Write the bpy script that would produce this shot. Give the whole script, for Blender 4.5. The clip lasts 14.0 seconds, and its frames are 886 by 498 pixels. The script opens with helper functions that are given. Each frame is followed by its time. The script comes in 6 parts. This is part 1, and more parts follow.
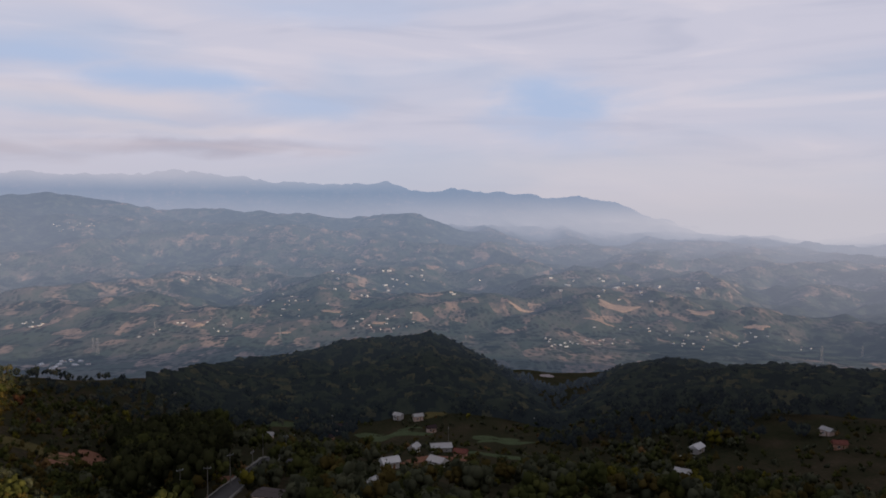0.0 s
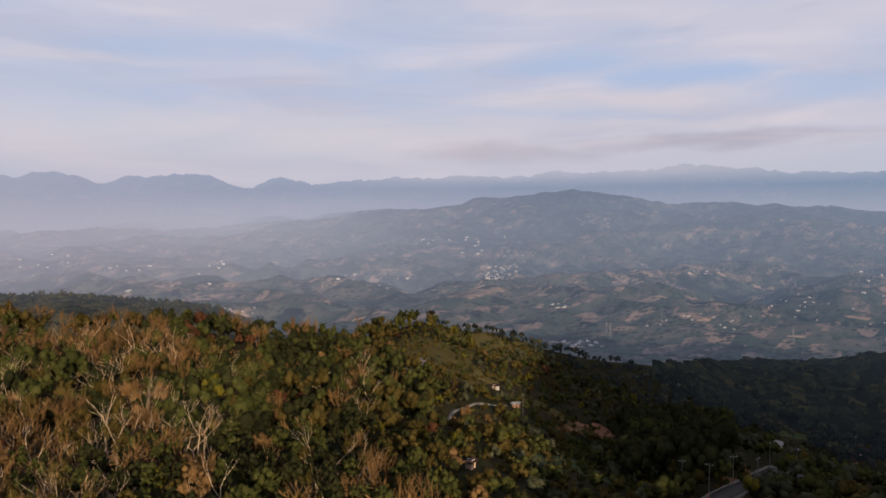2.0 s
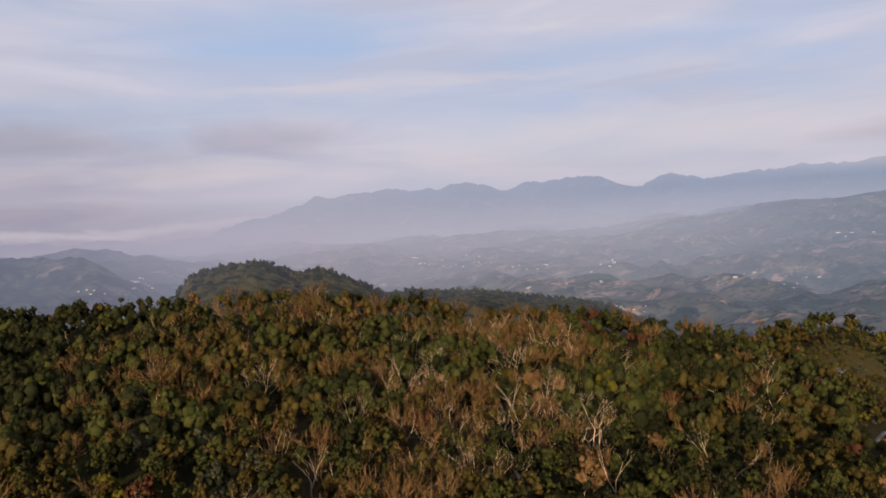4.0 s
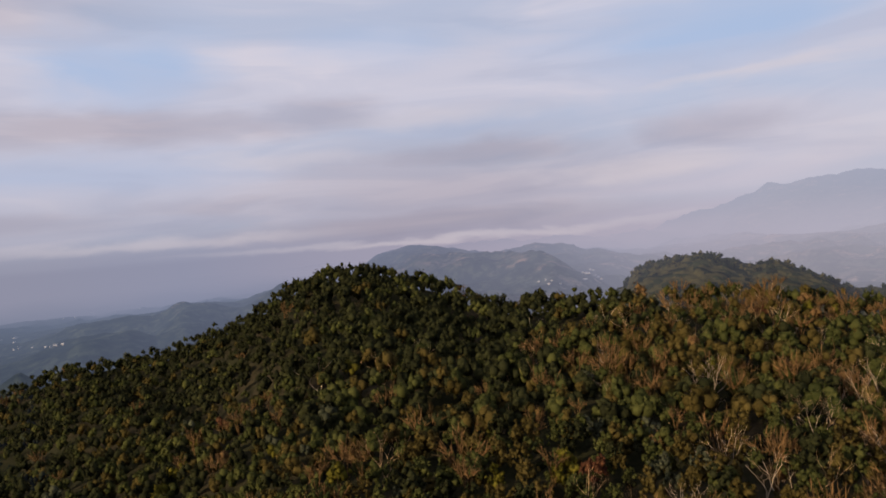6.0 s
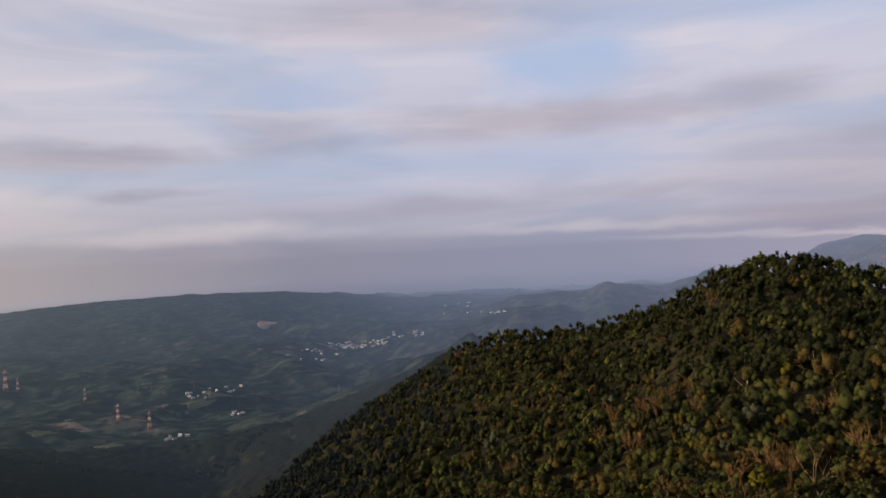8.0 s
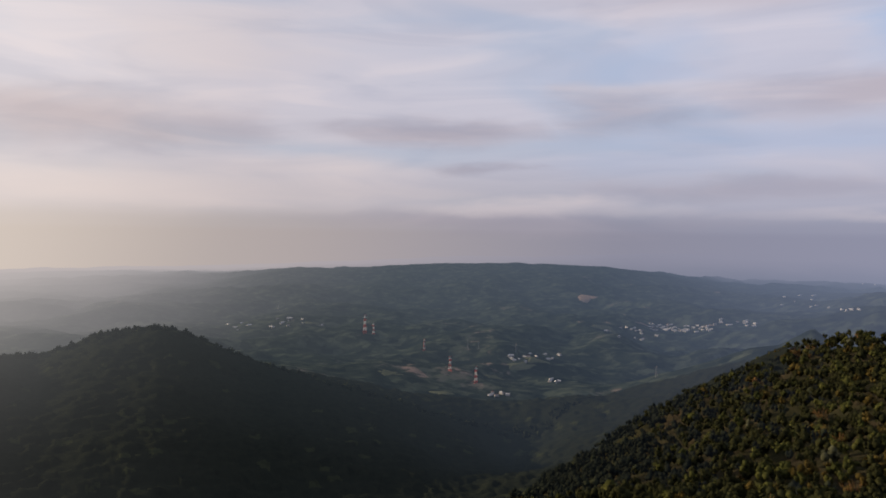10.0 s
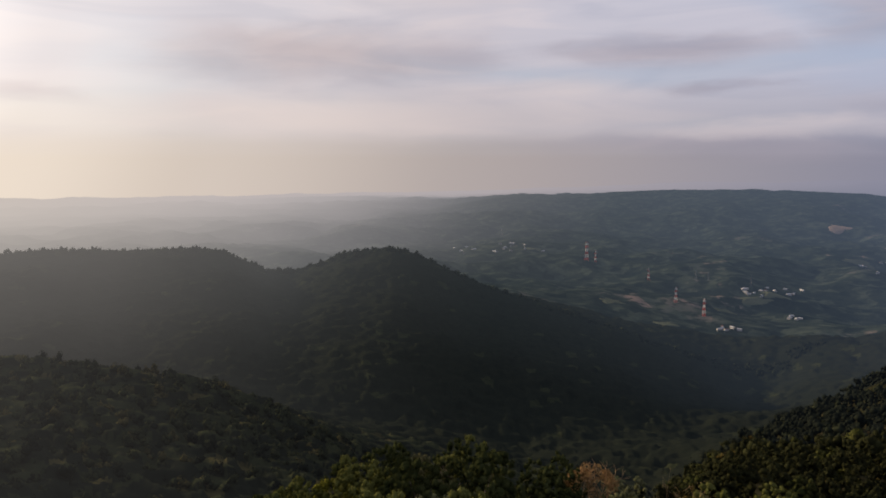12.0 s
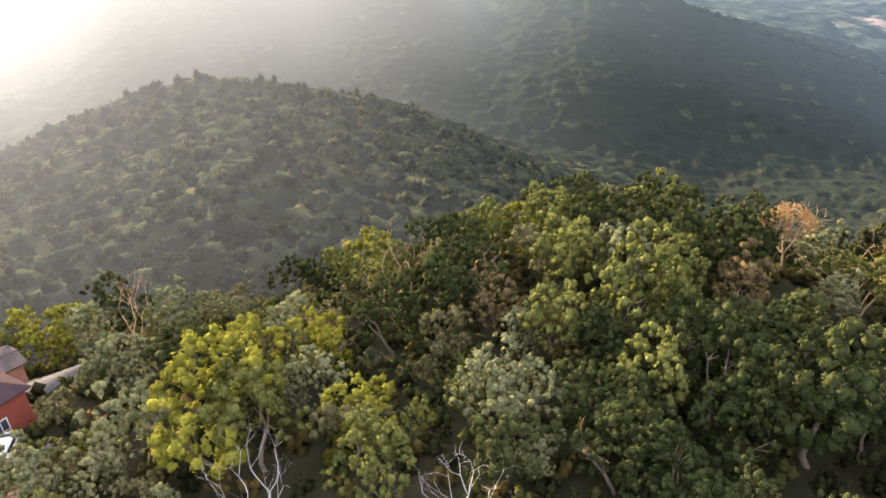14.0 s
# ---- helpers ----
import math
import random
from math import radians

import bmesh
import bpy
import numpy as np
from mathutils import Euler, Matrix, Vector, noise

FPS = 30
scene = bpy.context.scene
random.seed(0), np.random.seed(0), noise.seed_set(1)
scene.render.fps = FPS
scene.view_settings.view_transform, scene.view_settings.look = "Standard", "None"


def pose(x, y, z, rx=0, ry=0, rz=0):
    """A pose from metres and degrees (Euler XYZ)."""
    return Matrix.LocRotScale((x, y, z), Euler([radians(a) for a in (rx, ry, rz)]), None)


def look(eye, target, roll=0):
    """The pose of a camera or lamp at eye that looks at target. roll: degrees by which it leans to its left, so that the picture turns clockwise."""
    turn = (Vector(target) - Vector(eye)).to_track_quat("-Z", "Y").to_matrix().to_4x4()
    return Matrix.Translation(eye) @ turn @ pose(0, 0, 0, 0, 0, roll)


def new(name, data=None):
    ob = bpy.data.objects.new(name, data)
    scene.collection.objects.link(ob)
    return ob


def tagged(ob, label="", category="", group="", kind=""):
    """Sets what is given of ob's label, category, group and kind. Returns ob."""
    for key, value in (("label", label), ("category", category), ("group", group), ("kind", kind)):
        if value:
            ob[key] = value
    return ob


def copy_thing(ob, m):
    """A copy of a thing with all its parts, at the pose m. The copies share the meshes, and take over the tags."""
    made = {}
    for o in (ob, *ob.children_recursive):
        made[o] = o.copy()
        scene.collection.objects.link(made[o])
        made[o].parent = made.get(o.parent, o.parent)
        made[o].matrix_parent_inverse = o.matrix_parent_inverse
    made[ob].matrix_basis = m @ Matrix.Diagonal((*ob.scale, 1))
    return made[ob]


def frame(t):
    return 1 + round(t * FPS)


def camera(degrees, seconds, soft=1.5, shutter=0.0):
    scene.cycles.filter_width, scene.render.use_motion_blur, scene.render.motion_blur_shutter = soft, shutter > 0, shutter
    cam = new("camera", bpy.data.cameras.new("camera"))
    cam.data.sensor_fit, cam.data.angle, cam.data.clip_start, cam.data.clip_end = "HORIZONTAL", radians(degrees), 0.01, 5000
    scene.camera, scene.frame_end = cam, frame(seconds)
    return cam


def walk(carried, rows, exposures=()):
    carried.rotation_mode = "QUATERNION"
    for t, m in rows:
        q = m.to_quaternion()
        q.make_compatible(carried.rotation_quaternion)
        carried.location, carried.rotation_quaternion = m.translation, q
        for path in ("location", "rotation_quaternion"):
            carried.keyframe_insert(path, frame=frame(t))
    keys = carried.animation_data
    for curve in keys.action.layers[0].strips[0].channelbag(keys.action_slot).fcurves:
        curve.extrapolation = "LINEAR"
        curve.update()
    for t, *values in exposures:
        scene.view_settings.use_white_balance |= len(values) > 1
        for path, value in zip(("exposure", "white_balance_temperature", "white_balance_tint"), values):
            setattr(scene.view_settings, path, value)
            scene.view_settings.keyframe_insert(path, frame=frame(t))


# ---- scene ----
# the camera hovers over a wooded spur and turns where it is
EYE = 40.0
cam = camera(63.9, 14.0, soft=1.75)
TURNS = [
    (0.0, 87.06, -0.18, 0.01),
    (0.5, 86.87, -0.36, 10.84),
    (1.0, 86.72, -0.08, 20.65),
    (1.5, 86.68, 0.16, 30.43),
    (2.0, 86.66, 0.45, 39.39),
    (2.5, 86.71, 0.89, 47.06),
    (2.7, 86.79, 1.22, 50.41),
    (4.8, 88.14, 4.20, 82.84),
    (5.0, 88.34, 4.43, 86.51),
    (5.5, 88.88, 4.92, 96.15),
    (6.0, 89.41, 4.92, 104.88),
    (6.5, 89.74, 4.80, 113.02),
    (7.0, 90.04, 4.30, 121.21),
    (7.5, 90.25, 3.49, 130.30),
    (8.0, 90.32, 2.63, 138.27),
    (8.5, 90.29, 1.78, 145.32),
    (9.0, 90.13, 0.82, 152.65),
    (9.2, 90.02, 0.43, 156.05),
    (11.3, 85.42, -1.02, 172.44),
    (11.5, 84.48, -0.85, 175.04),
    (12.0, 82.74, 0.01, 181.73),
    (12.5, 80.98, 1.00, 187.97),
    (13.0, 76.27, 1.77, 193.54),
    (13.5, 70.18, 2.49, 196.66),
    (14.0, 61.47, 3.04, 196.56),
]
EXPOSURES = [(0.0, 0.55), (9.0, 0.55), (11.5, 0.5), (12.5, 0.5), (13.0, 0.78), (13.5, 1.5), (13.8, 2.75), (14.0, 3.38)]
walk(cam, [(t, pose(0, 0, EYE, rx, ry, rz)) for t, rx, ry, rz in TURNS], EXPOSURES)

# ---- world and sun ----
SUN_AZ, SUN_EL = 235.0, 14.0


def nodes_of(tree):
    """Short makers for the nodes of one tree."""
    def make(kind, operation="", noise_dimensions="", data_type="", blend_type="", use_clamp=False, interpolation_type=""):
        n = tree.nodes.new(kind)
        if operation:
            n.operation = operation
        if use_clamp:
            n.use_clamp = True
        if noise_dimensions:
            n.noise_dimensions = noise_dimensions
        if data_type:
            n.data_type, n.blend_type = data_type, blend_type
        if interpolation_type:
            n.interpolation_type = interpolation_type
        return n

    def link(a, b, out=0, into=0):
        tree.links.new(a.outputs[out], b.inputs[into])
    return make, link


def way(az, el):
    a, e = radians(az), radians(el)
    return Vector((-math.sin(a) * math.cos(e), math.cos(a) * math.cos(e), math.sin(e)))


def ramp(make, stops, mode="LINEAR"):
    n = make("ShaderNodeValToRGB")
    n.color_ramp.interpolation = mode
    els = n.color_ramp.elements
    while len(els) < len(stops):
        els.new(0.5)
    for e, (p, c) in zip(els, stops):
        e.position = p
        e.color = (*c, 1) if len(c) == 3 else c
    return n


def mixrgb(make, link, fac, a, b, blend="MIX"):
    n = make("ShaderNodeMix", data_type="RGBA", blend_type=blend)
    for src, into in ((fac, 0), (a, 6), (b, 7)):
        if isinstance(src, (int, float)):
            n.inputs[into].default_value = src
        elif len(src) == 3:
            n.inputs[into].default_value = (*src, 1)
        else:
            link(src[0], n, src[1], into)
    return (n, 2)


def arith(make, link, op, a, b=None, c=None, clamp=False):
    n = make("ShaderNodeMath", operation=op, use_clamp=clamp)
    for k, src in enumerate((a, b, c)):
        if src is None:
            continue
        if isinstance(src, (int, float)):
            n.inputs[k].default_value = src
        else:
            link(src[0], n, src[1], k)
    return (n, 0)


def bearing_ramp(make, link, vec, stops):
    """A colour that turns with the compass bearing; the seam lies behind, at 280 degrees."""
    dots = []
    for a in (100, 190):
        n = make("ShaderNodeVectorMath", operation="DOT_PRODUCT")
        link(vec, n)
        n.inputs[1].default_value = way(a, 0)
        dots.append((n, 1))
    turned = arith(make, link, "ARCTAN2", dots[1], dots[0])
    r = ramp(make, [((a + 80) / 360, c) for a, c in stops])
    link(arith(make, link, "MULTIPLY_ADD", turned, 1 / (2 * math.pi), 0.5)[0], r)
    return r


world = bpy.data.worlds.new("world")
scene.world = world
world.use_nodes = True
world.node_tree.nodes.clear()
mk, ln = nodes_of(world.node_tree)
sky = mk("ShaderNodeTexSky")
sky.sky_type, sky.sun_disc = "NISHITA", False
sky.sun_elevation, sky.sun_rotation, sky.altitude = radians(SUN_EL), radians(-SUN_AZ), 700.0
sky.air_density, sky.dust_density, sky.ozone_density = 1.0, 2.2, 1.4
coord = mk("ShaderNodeTexCoord")
sep = mk("ShaderNodeSeparateXYZ")
ln(coord, sep)
blue = mixrgb(mk, ln, 1.0, (sky, 0), (0.085, 0.088, 0.095), "MULTIPLY")
clear = mixrgb(mk, ln, 0.7, blue, (0.43, 0.55, 0.78))
# a chart of the sky: bearing and height over the level, in degrees
e0, e1 = mk("ShaderNodeVectorMath", operation="DOT_PRODUCT"), mk("ShaderNodeVectorMath", operation="DOT_PRODUCT")
for node, a in ((e0, 100), (e1, 190)):
    ln(coord, node)
    node.inputs[1].default_value = way(a, 0)
bearing = arith(mk, ln, "MULTIPLY_ADD", arith(mk, ln, "ARCTAN2", (e1, 1), (e0, 1)), 180 / math.pi, 100.0)
angle_up = arith(mk, ln, "MULTIPLY", arith(mk, ln, "ARCSINE", (sep, 2)), 180 / math.pi)
chart = mk("ShaderNodeCombineXYZ")
ln(bearing[0], chart, 0, 0)
ln(angle_up[0], chart, 0, 1)


def chart_noise(across, upward, detail, rough, distort, where=0.0, turned=0.0):
    m = mk("ShaderNodeMapping")
    m.inputs["Rotation"].default_value = (0, 0, radians(turned))
    m.inputs["Scale"].default_value = (across, upward, 1.0)
    m.inputs["Location"].default_value = (where, where * 0.7, 0.0)
    ln(chart, m)
    n = mk("ShaderNodeTexNoise", noise_dimensions="2D")
    for key, v in (("Scale", 1.0), ("Detail", detail), ("Roughness", rough), ("Distortion", distort)):
        n.inputs[key].default_value = v
    ln(m, n)
    return n


# a thin pale veil of cloud over everything, drawn out in streaks
big = chart_noise(0.035, 0.17, 4.0, 0.45, 0.5, 3.1, 4.0)
fine = chart_noise(0.060, 0.40, 4.0, 0.5, 0.5, 8.4, -3.0)
cover = ramp(mk, [(0.30, (0.52, 0.52, 0.52)), (0.55, (1, 1, 1))], "EASE")
ln(big, cover)
tone = ramp(mk, [(0.28, (0.525, 0.53, 0.65)), (0.50, (0.588, 0.58, 0.69)), (0.72, (0.655, 0.625, 0.715))], "EASE")
ln(fine, tone)
clouds = mixrgb(mk, ln, (cover, 0), clear, (tone, 0))

# the clouds of that afternoon: bearing, height over the level, half width, half height (degrees), thickness
OPENINGS = [(-9.0, 8.3, 5.0, 2.9, 0.95), (-11.8, 5.8, 2.7, 1.8, 0.5), (29.0, 11.0, 6.5, 1.2, 0.85), (20.9, 9.8, 7.0, 1.3, 0.9), (12.7, 8.3, 6.5, 1.1, 0.8), (8.3, 15.4, 11.8, 1.2, 0.5),
            (53.0, 12.3, 14.0, 1.4, 0.65), (39.0, 9.6, 9.0, 0.9, 0.4), (52.9, 8.7, 12.3, 0.9, 0.5), (75.0, 13.9, 7.7, 1.3, 0.6), (82.4, 14.1, 13.6, 3.4, 0.95), (62.3, 11.6, 10.0, 1.9, 0.6),
            (110.2, 15.7, 6.8, 1.8, 0.4), (127.8, 14.4, 6.8, 3.2, 0.9), (148.3, 13.0, 6.5, 2.2, 0.55), (135.0, 7.15, 19.0, 1.5, 0.55), (149.3, 5.6, 9.0, 1.2, 0.35), (104.0, 9.0, 7.0, 0.7, 0.3)]
BANKS = [(103.0, 5.0, 17.0, 4.2, 0.5), (19.0, 4.8, 11.0, 0.6, 0.55), (34.7, 4.4, 6.5, 0.75, 0.5), (114.6, 10.6, 7.0, 1.6, 0.5), (102.0, 6.7, 11.0, 1.8, 0.7), (83.9, 6.6, 8.0, 1.7, 0.5),
         (98.1, 3.8, 7.3, 0.7, 0.5), (106.0, 1.85, 17.0, 1.3, 0.8), (141.0, 18.5, 13.6, 2.4, 0.5), (129.0, 10.2, 17.0, 1.5, 0.65), (150.6, 9.7, 5.0, 2.0, 0.5),
         (183.5, 8.0, 6.5, 2.0, 0.5), (164.5, 8.05, 9.0, 1.1, 0.65), (160.6, 5.25, 3.8, 0.55, 0.55), (191.5, 7.9, 12.0, 2.3, 0.75), (213.0, 4.5, 5.0, 0.9, 0.4), (140.0, 3.6, 12.0, 0.9, 0.45),
         (120.0, 4.3, 7.0, 0.8, 0.4), (160.0, 1.2, 16.0, 1.2, 0.4)]
GLEAMS = [(-18.2, 3.0, 16.0, 2.7, 0.35), (20.9, 6.1, 11.4, 0.65, 0.5), (52.0, 5.6, 24.0, 2.2, 0.55), (24.8, 8.1, 11.4, 0.9, 0.5), (80.4, 10.4, 7.3, 0.5, 0.5), (65.4, 10.9, 9.1, 0.5, 0.5),
          (104.0, 0.35, 19.0, 0.32, 0.42), (87.8, 4.3, 8.2, 1.0, 0.55), (65.0, 4.8, 14.0, 1.7, 0.5), (127.0, 1.6, 13.0, 0.5, 0.35), (104.2, 9.9, 9.1, 0.8, 0.4),
          (175.6, 5.1, 12.0, 1.1, 0.5), (156.4, 2.2, 11.4, 0.7, 0.45), (182.4, 13.8, 8.0, 3.6, 0.45), (189.8, 3.4, 22.0, 1.8, 0.45), (118.0, 7.4, 9.0, 0.7, 0.35), (147.0, 11.0, 8.0, 0.8, 0.3)]
fray = chart_noise(0.11, 0.36, 5.0, 0.52, 0.2, 1.7)
shift = mk("ShaderNodeVectorMath", operation="MULTIPLY_ADD")
ln(fray, shift, 1, 0)
shift.inputs[1].default_value, shift.inputs[2].default_value = (11.0, 2.0, 0.0), (-5.5, -1.0, 0.0)
place = mk("ShaderNodeVectorMath", operation="ADD")
ln(chart, place)
ln(shift, place, 0, 1)
wisps = ramp(mk, [(0.30, (0.72, 0.72, 0.72)), (0.60, (1, 1, 1))])
ln(fine, wisps)


def cloud_mask(rows):
    total = None
    for a, e, w, h, thick in rows:
        off = mk("ShaderNodeVectorMath", operation="SUBTRACT")
        ln(place, off)
        off.inputs[1].default_value = (a, e, 0.0)
        size = mk("ShaderNodeVectorMath", operation="MULTIPLY")
        ln(off, size)
        size.inputs[1].default_value = (1 / w, 1 / h, 0.0)
        far_out = mk("ShaderNodeVectorMath", operation="LENGTH")
        ln(size, far_out)
        edge = mk("ShaderNodeMapRange", interpolation_type="SMOOTHSTEP")
        ln(far_out, edge, 1, 0)
        for k, v in ((1, 1.45), (2, 0.15), (3, 0.0), (4, thick)):
            edge.inputs[k].default_value = v
        total = (edge, 0) if total is None else arith(mk, ln, "MAXIMUM", total, (edge, 0))
    return arith(mk, ln, "MULTIPLY", total, (wisps, 0))


clouds = mixrgb(mk, ln, cloud_mask(OPENINGS), clouds, (0.405, 0.515, 0.735))
# the air thickens towards the horizon; its colour turns with the bearing from the sun
low = ramp(mk, [(0.0, (1, 1, 1)), (0.010, (0.9, 0.9, 0.9)), (0.045, (0.50, 0.50, 0.50)), (0.11, (0.14, 0.14, 0.14)), (0.20, (0, 0, 0))], "EASE")
ln(sep, low, 2, 0)
HAZE = [(-30, (0.56, 0.54, 0.60)), (10, (0.52, 0.51, 0.59)), (50, (0.54, 0.515, 0.59)), (80, (0.48, 0.44, 0.53)), (105, (0.37, 0.34, 0.43)),
        (125, (0.28, 0.29, 0.395)), (150, (0.27, 0.268, 0.345)), (175, (0.42, 0.38, 0.40)), (200, (0.545, 0.49, 0.475)), (225, (0.66, 0.58, 0.51))]
haze = bearing_ramp(mk, ln, coord, HAZE)
misty = mixrgb(mk, ln, (low, 0), clouds, (haze, 0))
bank_tone = ramp(mk, [(0.34, (0.29, 0.27, 0.35)), (0.66, (0.43, 0.38, 0.445))])
ln(fine, bank_tone)
misty = mixrgb(mk, ln, cloud_mask(BANKS), misty, (bank_tone, 0))
misty = mixrgb(mk, ln, cloud_mask(GLEAMS), misty, (0.71, 0.63, 0.655))
# the light turns warmer towards the sun
warmth = bearing_ramp(mk, ln, coord, [(140, (1, 1, 1)), (165, (1.02, 1.0, 0.965)), (188, (1.04, 0.995, 0.92)), (230, (1.05, 0.995, 0.90)), (262, (1, 1, 1))])
misty = mixrgb(mk, ln, 1.0, misty, (warmth, 0), "MULTIPLY")
# bright veil round the sun
dot = mk("ShaderNodeVectorMath", operation="DOT_PRODUCT")
ln(coord, dot)
dot.inputs[1].default_value = way(SUN_AZ, SUN_EL)
glow = ramp(mk, [(0.55, (0, 0, 0)), (0.80, (0.12, 0.105, 0.085)), (0.90, (0.25, 0.225, 0.19)), (0.965, (0.58, 0.53, 0.46)), (1.0, (1.9, 1.75, 1.5))], "EASE")
ln(dot, glow, 1, 0)
lit = mixrgb(mk, ln, 1.0, misty, (glow, 0), "ADD")
back = mk("ShaderNodeBackground")
ln(lit[0], back, 2, 0)
back.inputs["Strength"].default_value = 0.68
outw = mk("ShaderNodeOutputWorld")
ln(back, outw)

sun = new("sun", bpy.data.lights.new("sun", "SUN"))
sun.data.energy, sun.data.angle, sun.data.color = 5.0, radians(0.8), (1.0, 0.76, 0.48)
sun.matrix_world = look(way(SUN_AZ, SUN_EL) * 100, (0, 0, 0))

# ---- the lie of the land ----
# Contour lines round the spur: bearing (degrees, anticlockwise from +y), distance, height under the eye.
# Beyond bearing 243 they raise an unseen hill, added to shade the village.
SHOULDER = [(-40, 80, -46), (20, 100, -50), (60, 100, -52), (120, 100, -52), (150, 85, -46), (165, 75, -42), (185, 78, -40),
            (205, 70, -43), (235, 68, -42), (252, 75, -42), (275, 80, -36), (300, 80, -38), (320, 80, -46)]
HOLLOW = [(-40, 300, -100), (-15, 340, -118), (5, 400, -135), (17, 430, -128), (25, 300, -98), (37, 230, -72), (50, 170, -58),
          (60, 130, -53), (100, 130, -54), (120, 150, -58), (140, 220, -74), (150, 240, -86), (158, 250, -100), (165, 180, -100),
          (180, 150, -95), (200, 140, -95), (230, 130, -85), (243, 150, -75), (250, 180, -25), (300, 190, -25), (315, 270, -85)]
CREST_NORTH = [(-40, 600, -121), (-32, 600, -119), (-24.5, 600, -124), (-18.5, 600, -127), (-14.3, 600, -135), (-9.5, 560, -160),
               (-7.7, 600, -161), (-3, 640, -142), (1, 650, -124), (8.4, 650, -134), (15.8, 620, -134), (22, 480, -109)]
CREST_WEST = [(27, 420, -92), (32.5, 400, -78), (38, 390, -69), (41.3, 380, -62), (44, 370, -66), (47, 350, -66), (53, 320, -59),
              (60, 290, -48), (67, 290, -47), (73, 290, -42), (80, 300, -36), (88, 300, -34), (97, 320, -36), (101, 340, -37)]
CREST_KNOLL = [(104, 370, -31), (106.5, 390, -24), (109, 400, -21), (112, 405, -16), (115, 405, -19), (117.5, 405, -23),
               (120, 405, -33), (123, 410, -44), (126, 420, -52), (133, 440, -56), (138, 440, -69), (141, 430, -80),
               (145, 410, -92), (149, 400, -107), (152, 390, -122), (155.5, 375, -133), (158.5, 350, -147), (165, 320, -168), (175, 250, -160)]
# the last points form the crest of that added shading hill
CREST_SOUTH = [(186, 260, -130), (192, 280, -115), (196, 290, -107), (200, 300, -99), (206, 310, -94), (212, 325, -87), (216, 330, -83),
               (220, 330, -87), (227, 330, -97), (232, 330, -105), (240, 320, -105), (243.7, 380, -10), (245.5, 390, 55), (248, 400, 80), (256, 400, 100), (270, 420, 112),
               (298, 420, 105), (310, 450, 10), (318, 560, -100)]
DIP = [(-40, 850, -195), (20, 850, -195), (35, 600, -150), (60, 450, -105), (100, 450, -95), (112, 520, -90), (125, 560, -140),
       (140, 600, -190), (158, 520, -200), (175, 450, -195), (200, 480, -170), (238, 480, -160), (256, 650, 100), (300, 700, 95), (312, 760, -60)]
HILLS_WEST = [(-40, 1000, -196), (30, 1000, -196), (52, 880, -165), (57, 800, -117), (61, 800, -106), (66.5, 800, -90), (71.5, 800, -90),
              (75, 770, -88), (77, 750, -70), (80, 750, -54), (81.5, 750, -58), (85, 750, -41), (89.7, 750, -49), (91.7, 740, -76),
              (96, 860, -120), (110, 900, -170), (128, 900, -190), (133, 940, -150), (136.3, 950, -104), (138.6, 960, -130), (140.5, 960, -136),
              (143, 950, -156), (147, 930, -184), (151, 880, -205), (156, 800, -222)]
TWIN_RIDGE = [(160.4, 790, -218), (165, 790, -208), (169.5, 800, -189), (174, 810, -171), (178.8, 820, -153), (181.5, 820, -136),
              (184, 820, -117), (186, 820, -110), (190, 820, -116), (193.7, 820, -133), (196, 820, -131), (199, 820, -111), (202, 820, -104),
              (207, 820, -105), (212, 820, -97), (218.6, 820, -99), (221, 800, -105), (225, 780, -128), (229, 760, -138), (240, 750, -145), (258, 900, 0), (300, 950, 0), (313, 980, -160)]
VALLEY = [(-40, 1250, -206), (60, 1250, -206), (100, 1300, -205), (140, 1150, -225), (175, 1150, -225), (200, 1300, -225), (260, 1300, -215)]
VALLEY_FAR = [(-40, 2300, -205), (85, 2300, -200), (91, 2100, -140), (94, 2000, -120), (97.5, 2000, -92), (102.5, 2000, -86), (106, 2000, -90),
              (109, 2100, -130), (114, 2000, -150), (118, 1900, -95), (121, 1850, -140), (125.4, 1800, -112), (127.5, 1750, -142), (129.2, 1650, -130), (132.4, 1550, -136), (136, 1500, -178), (140, 1700, -205), (150, 2200, -225), (260, 2200, -220)]
FAR_RIDGE = [(-34, 3300, -192), (-20, 3300, -187), (-8, 3400, -166), (-3, 3450, -95), (2, 3500, -24), (8, 3500, -53), (14, 3500, 3), (22, 3500, -2),
             (29, 3500, 92), (34, 3500, 46), (43, 3500, -6), (50, 3500, -75), (60, 3500, -95), (80, 3500, -125), (90, 3500, -150), (97, 3500, -70)]
FAR_RIDGE_SOUTH = [(101, 3500, -95), (104, 3500, -55), (107.7, 3500, -18), (110.4, 3500, -55), (114, 3500, -190), (130, 3500, -223), (142, 3000, -212),
                   (147, 3000, -158), (151, 3000, -133), (156, 3000, -117), (163, 3000, -131), (170, 3000, -150), (177, 3000, -157), (183, 3000, -216),
                   (188, 3000, -225), (240, 3000, -225), (280, 3300, -215)]
BASIN = [(-40, 4050, -190), (0, 4050, -90), (30, 4050, -20), (45, 4050, -60), (80, 4050, -120), (110, 4050, -150), (130, 4050, -226),
         (200, 4000, -232), (260, 4000, -230)]
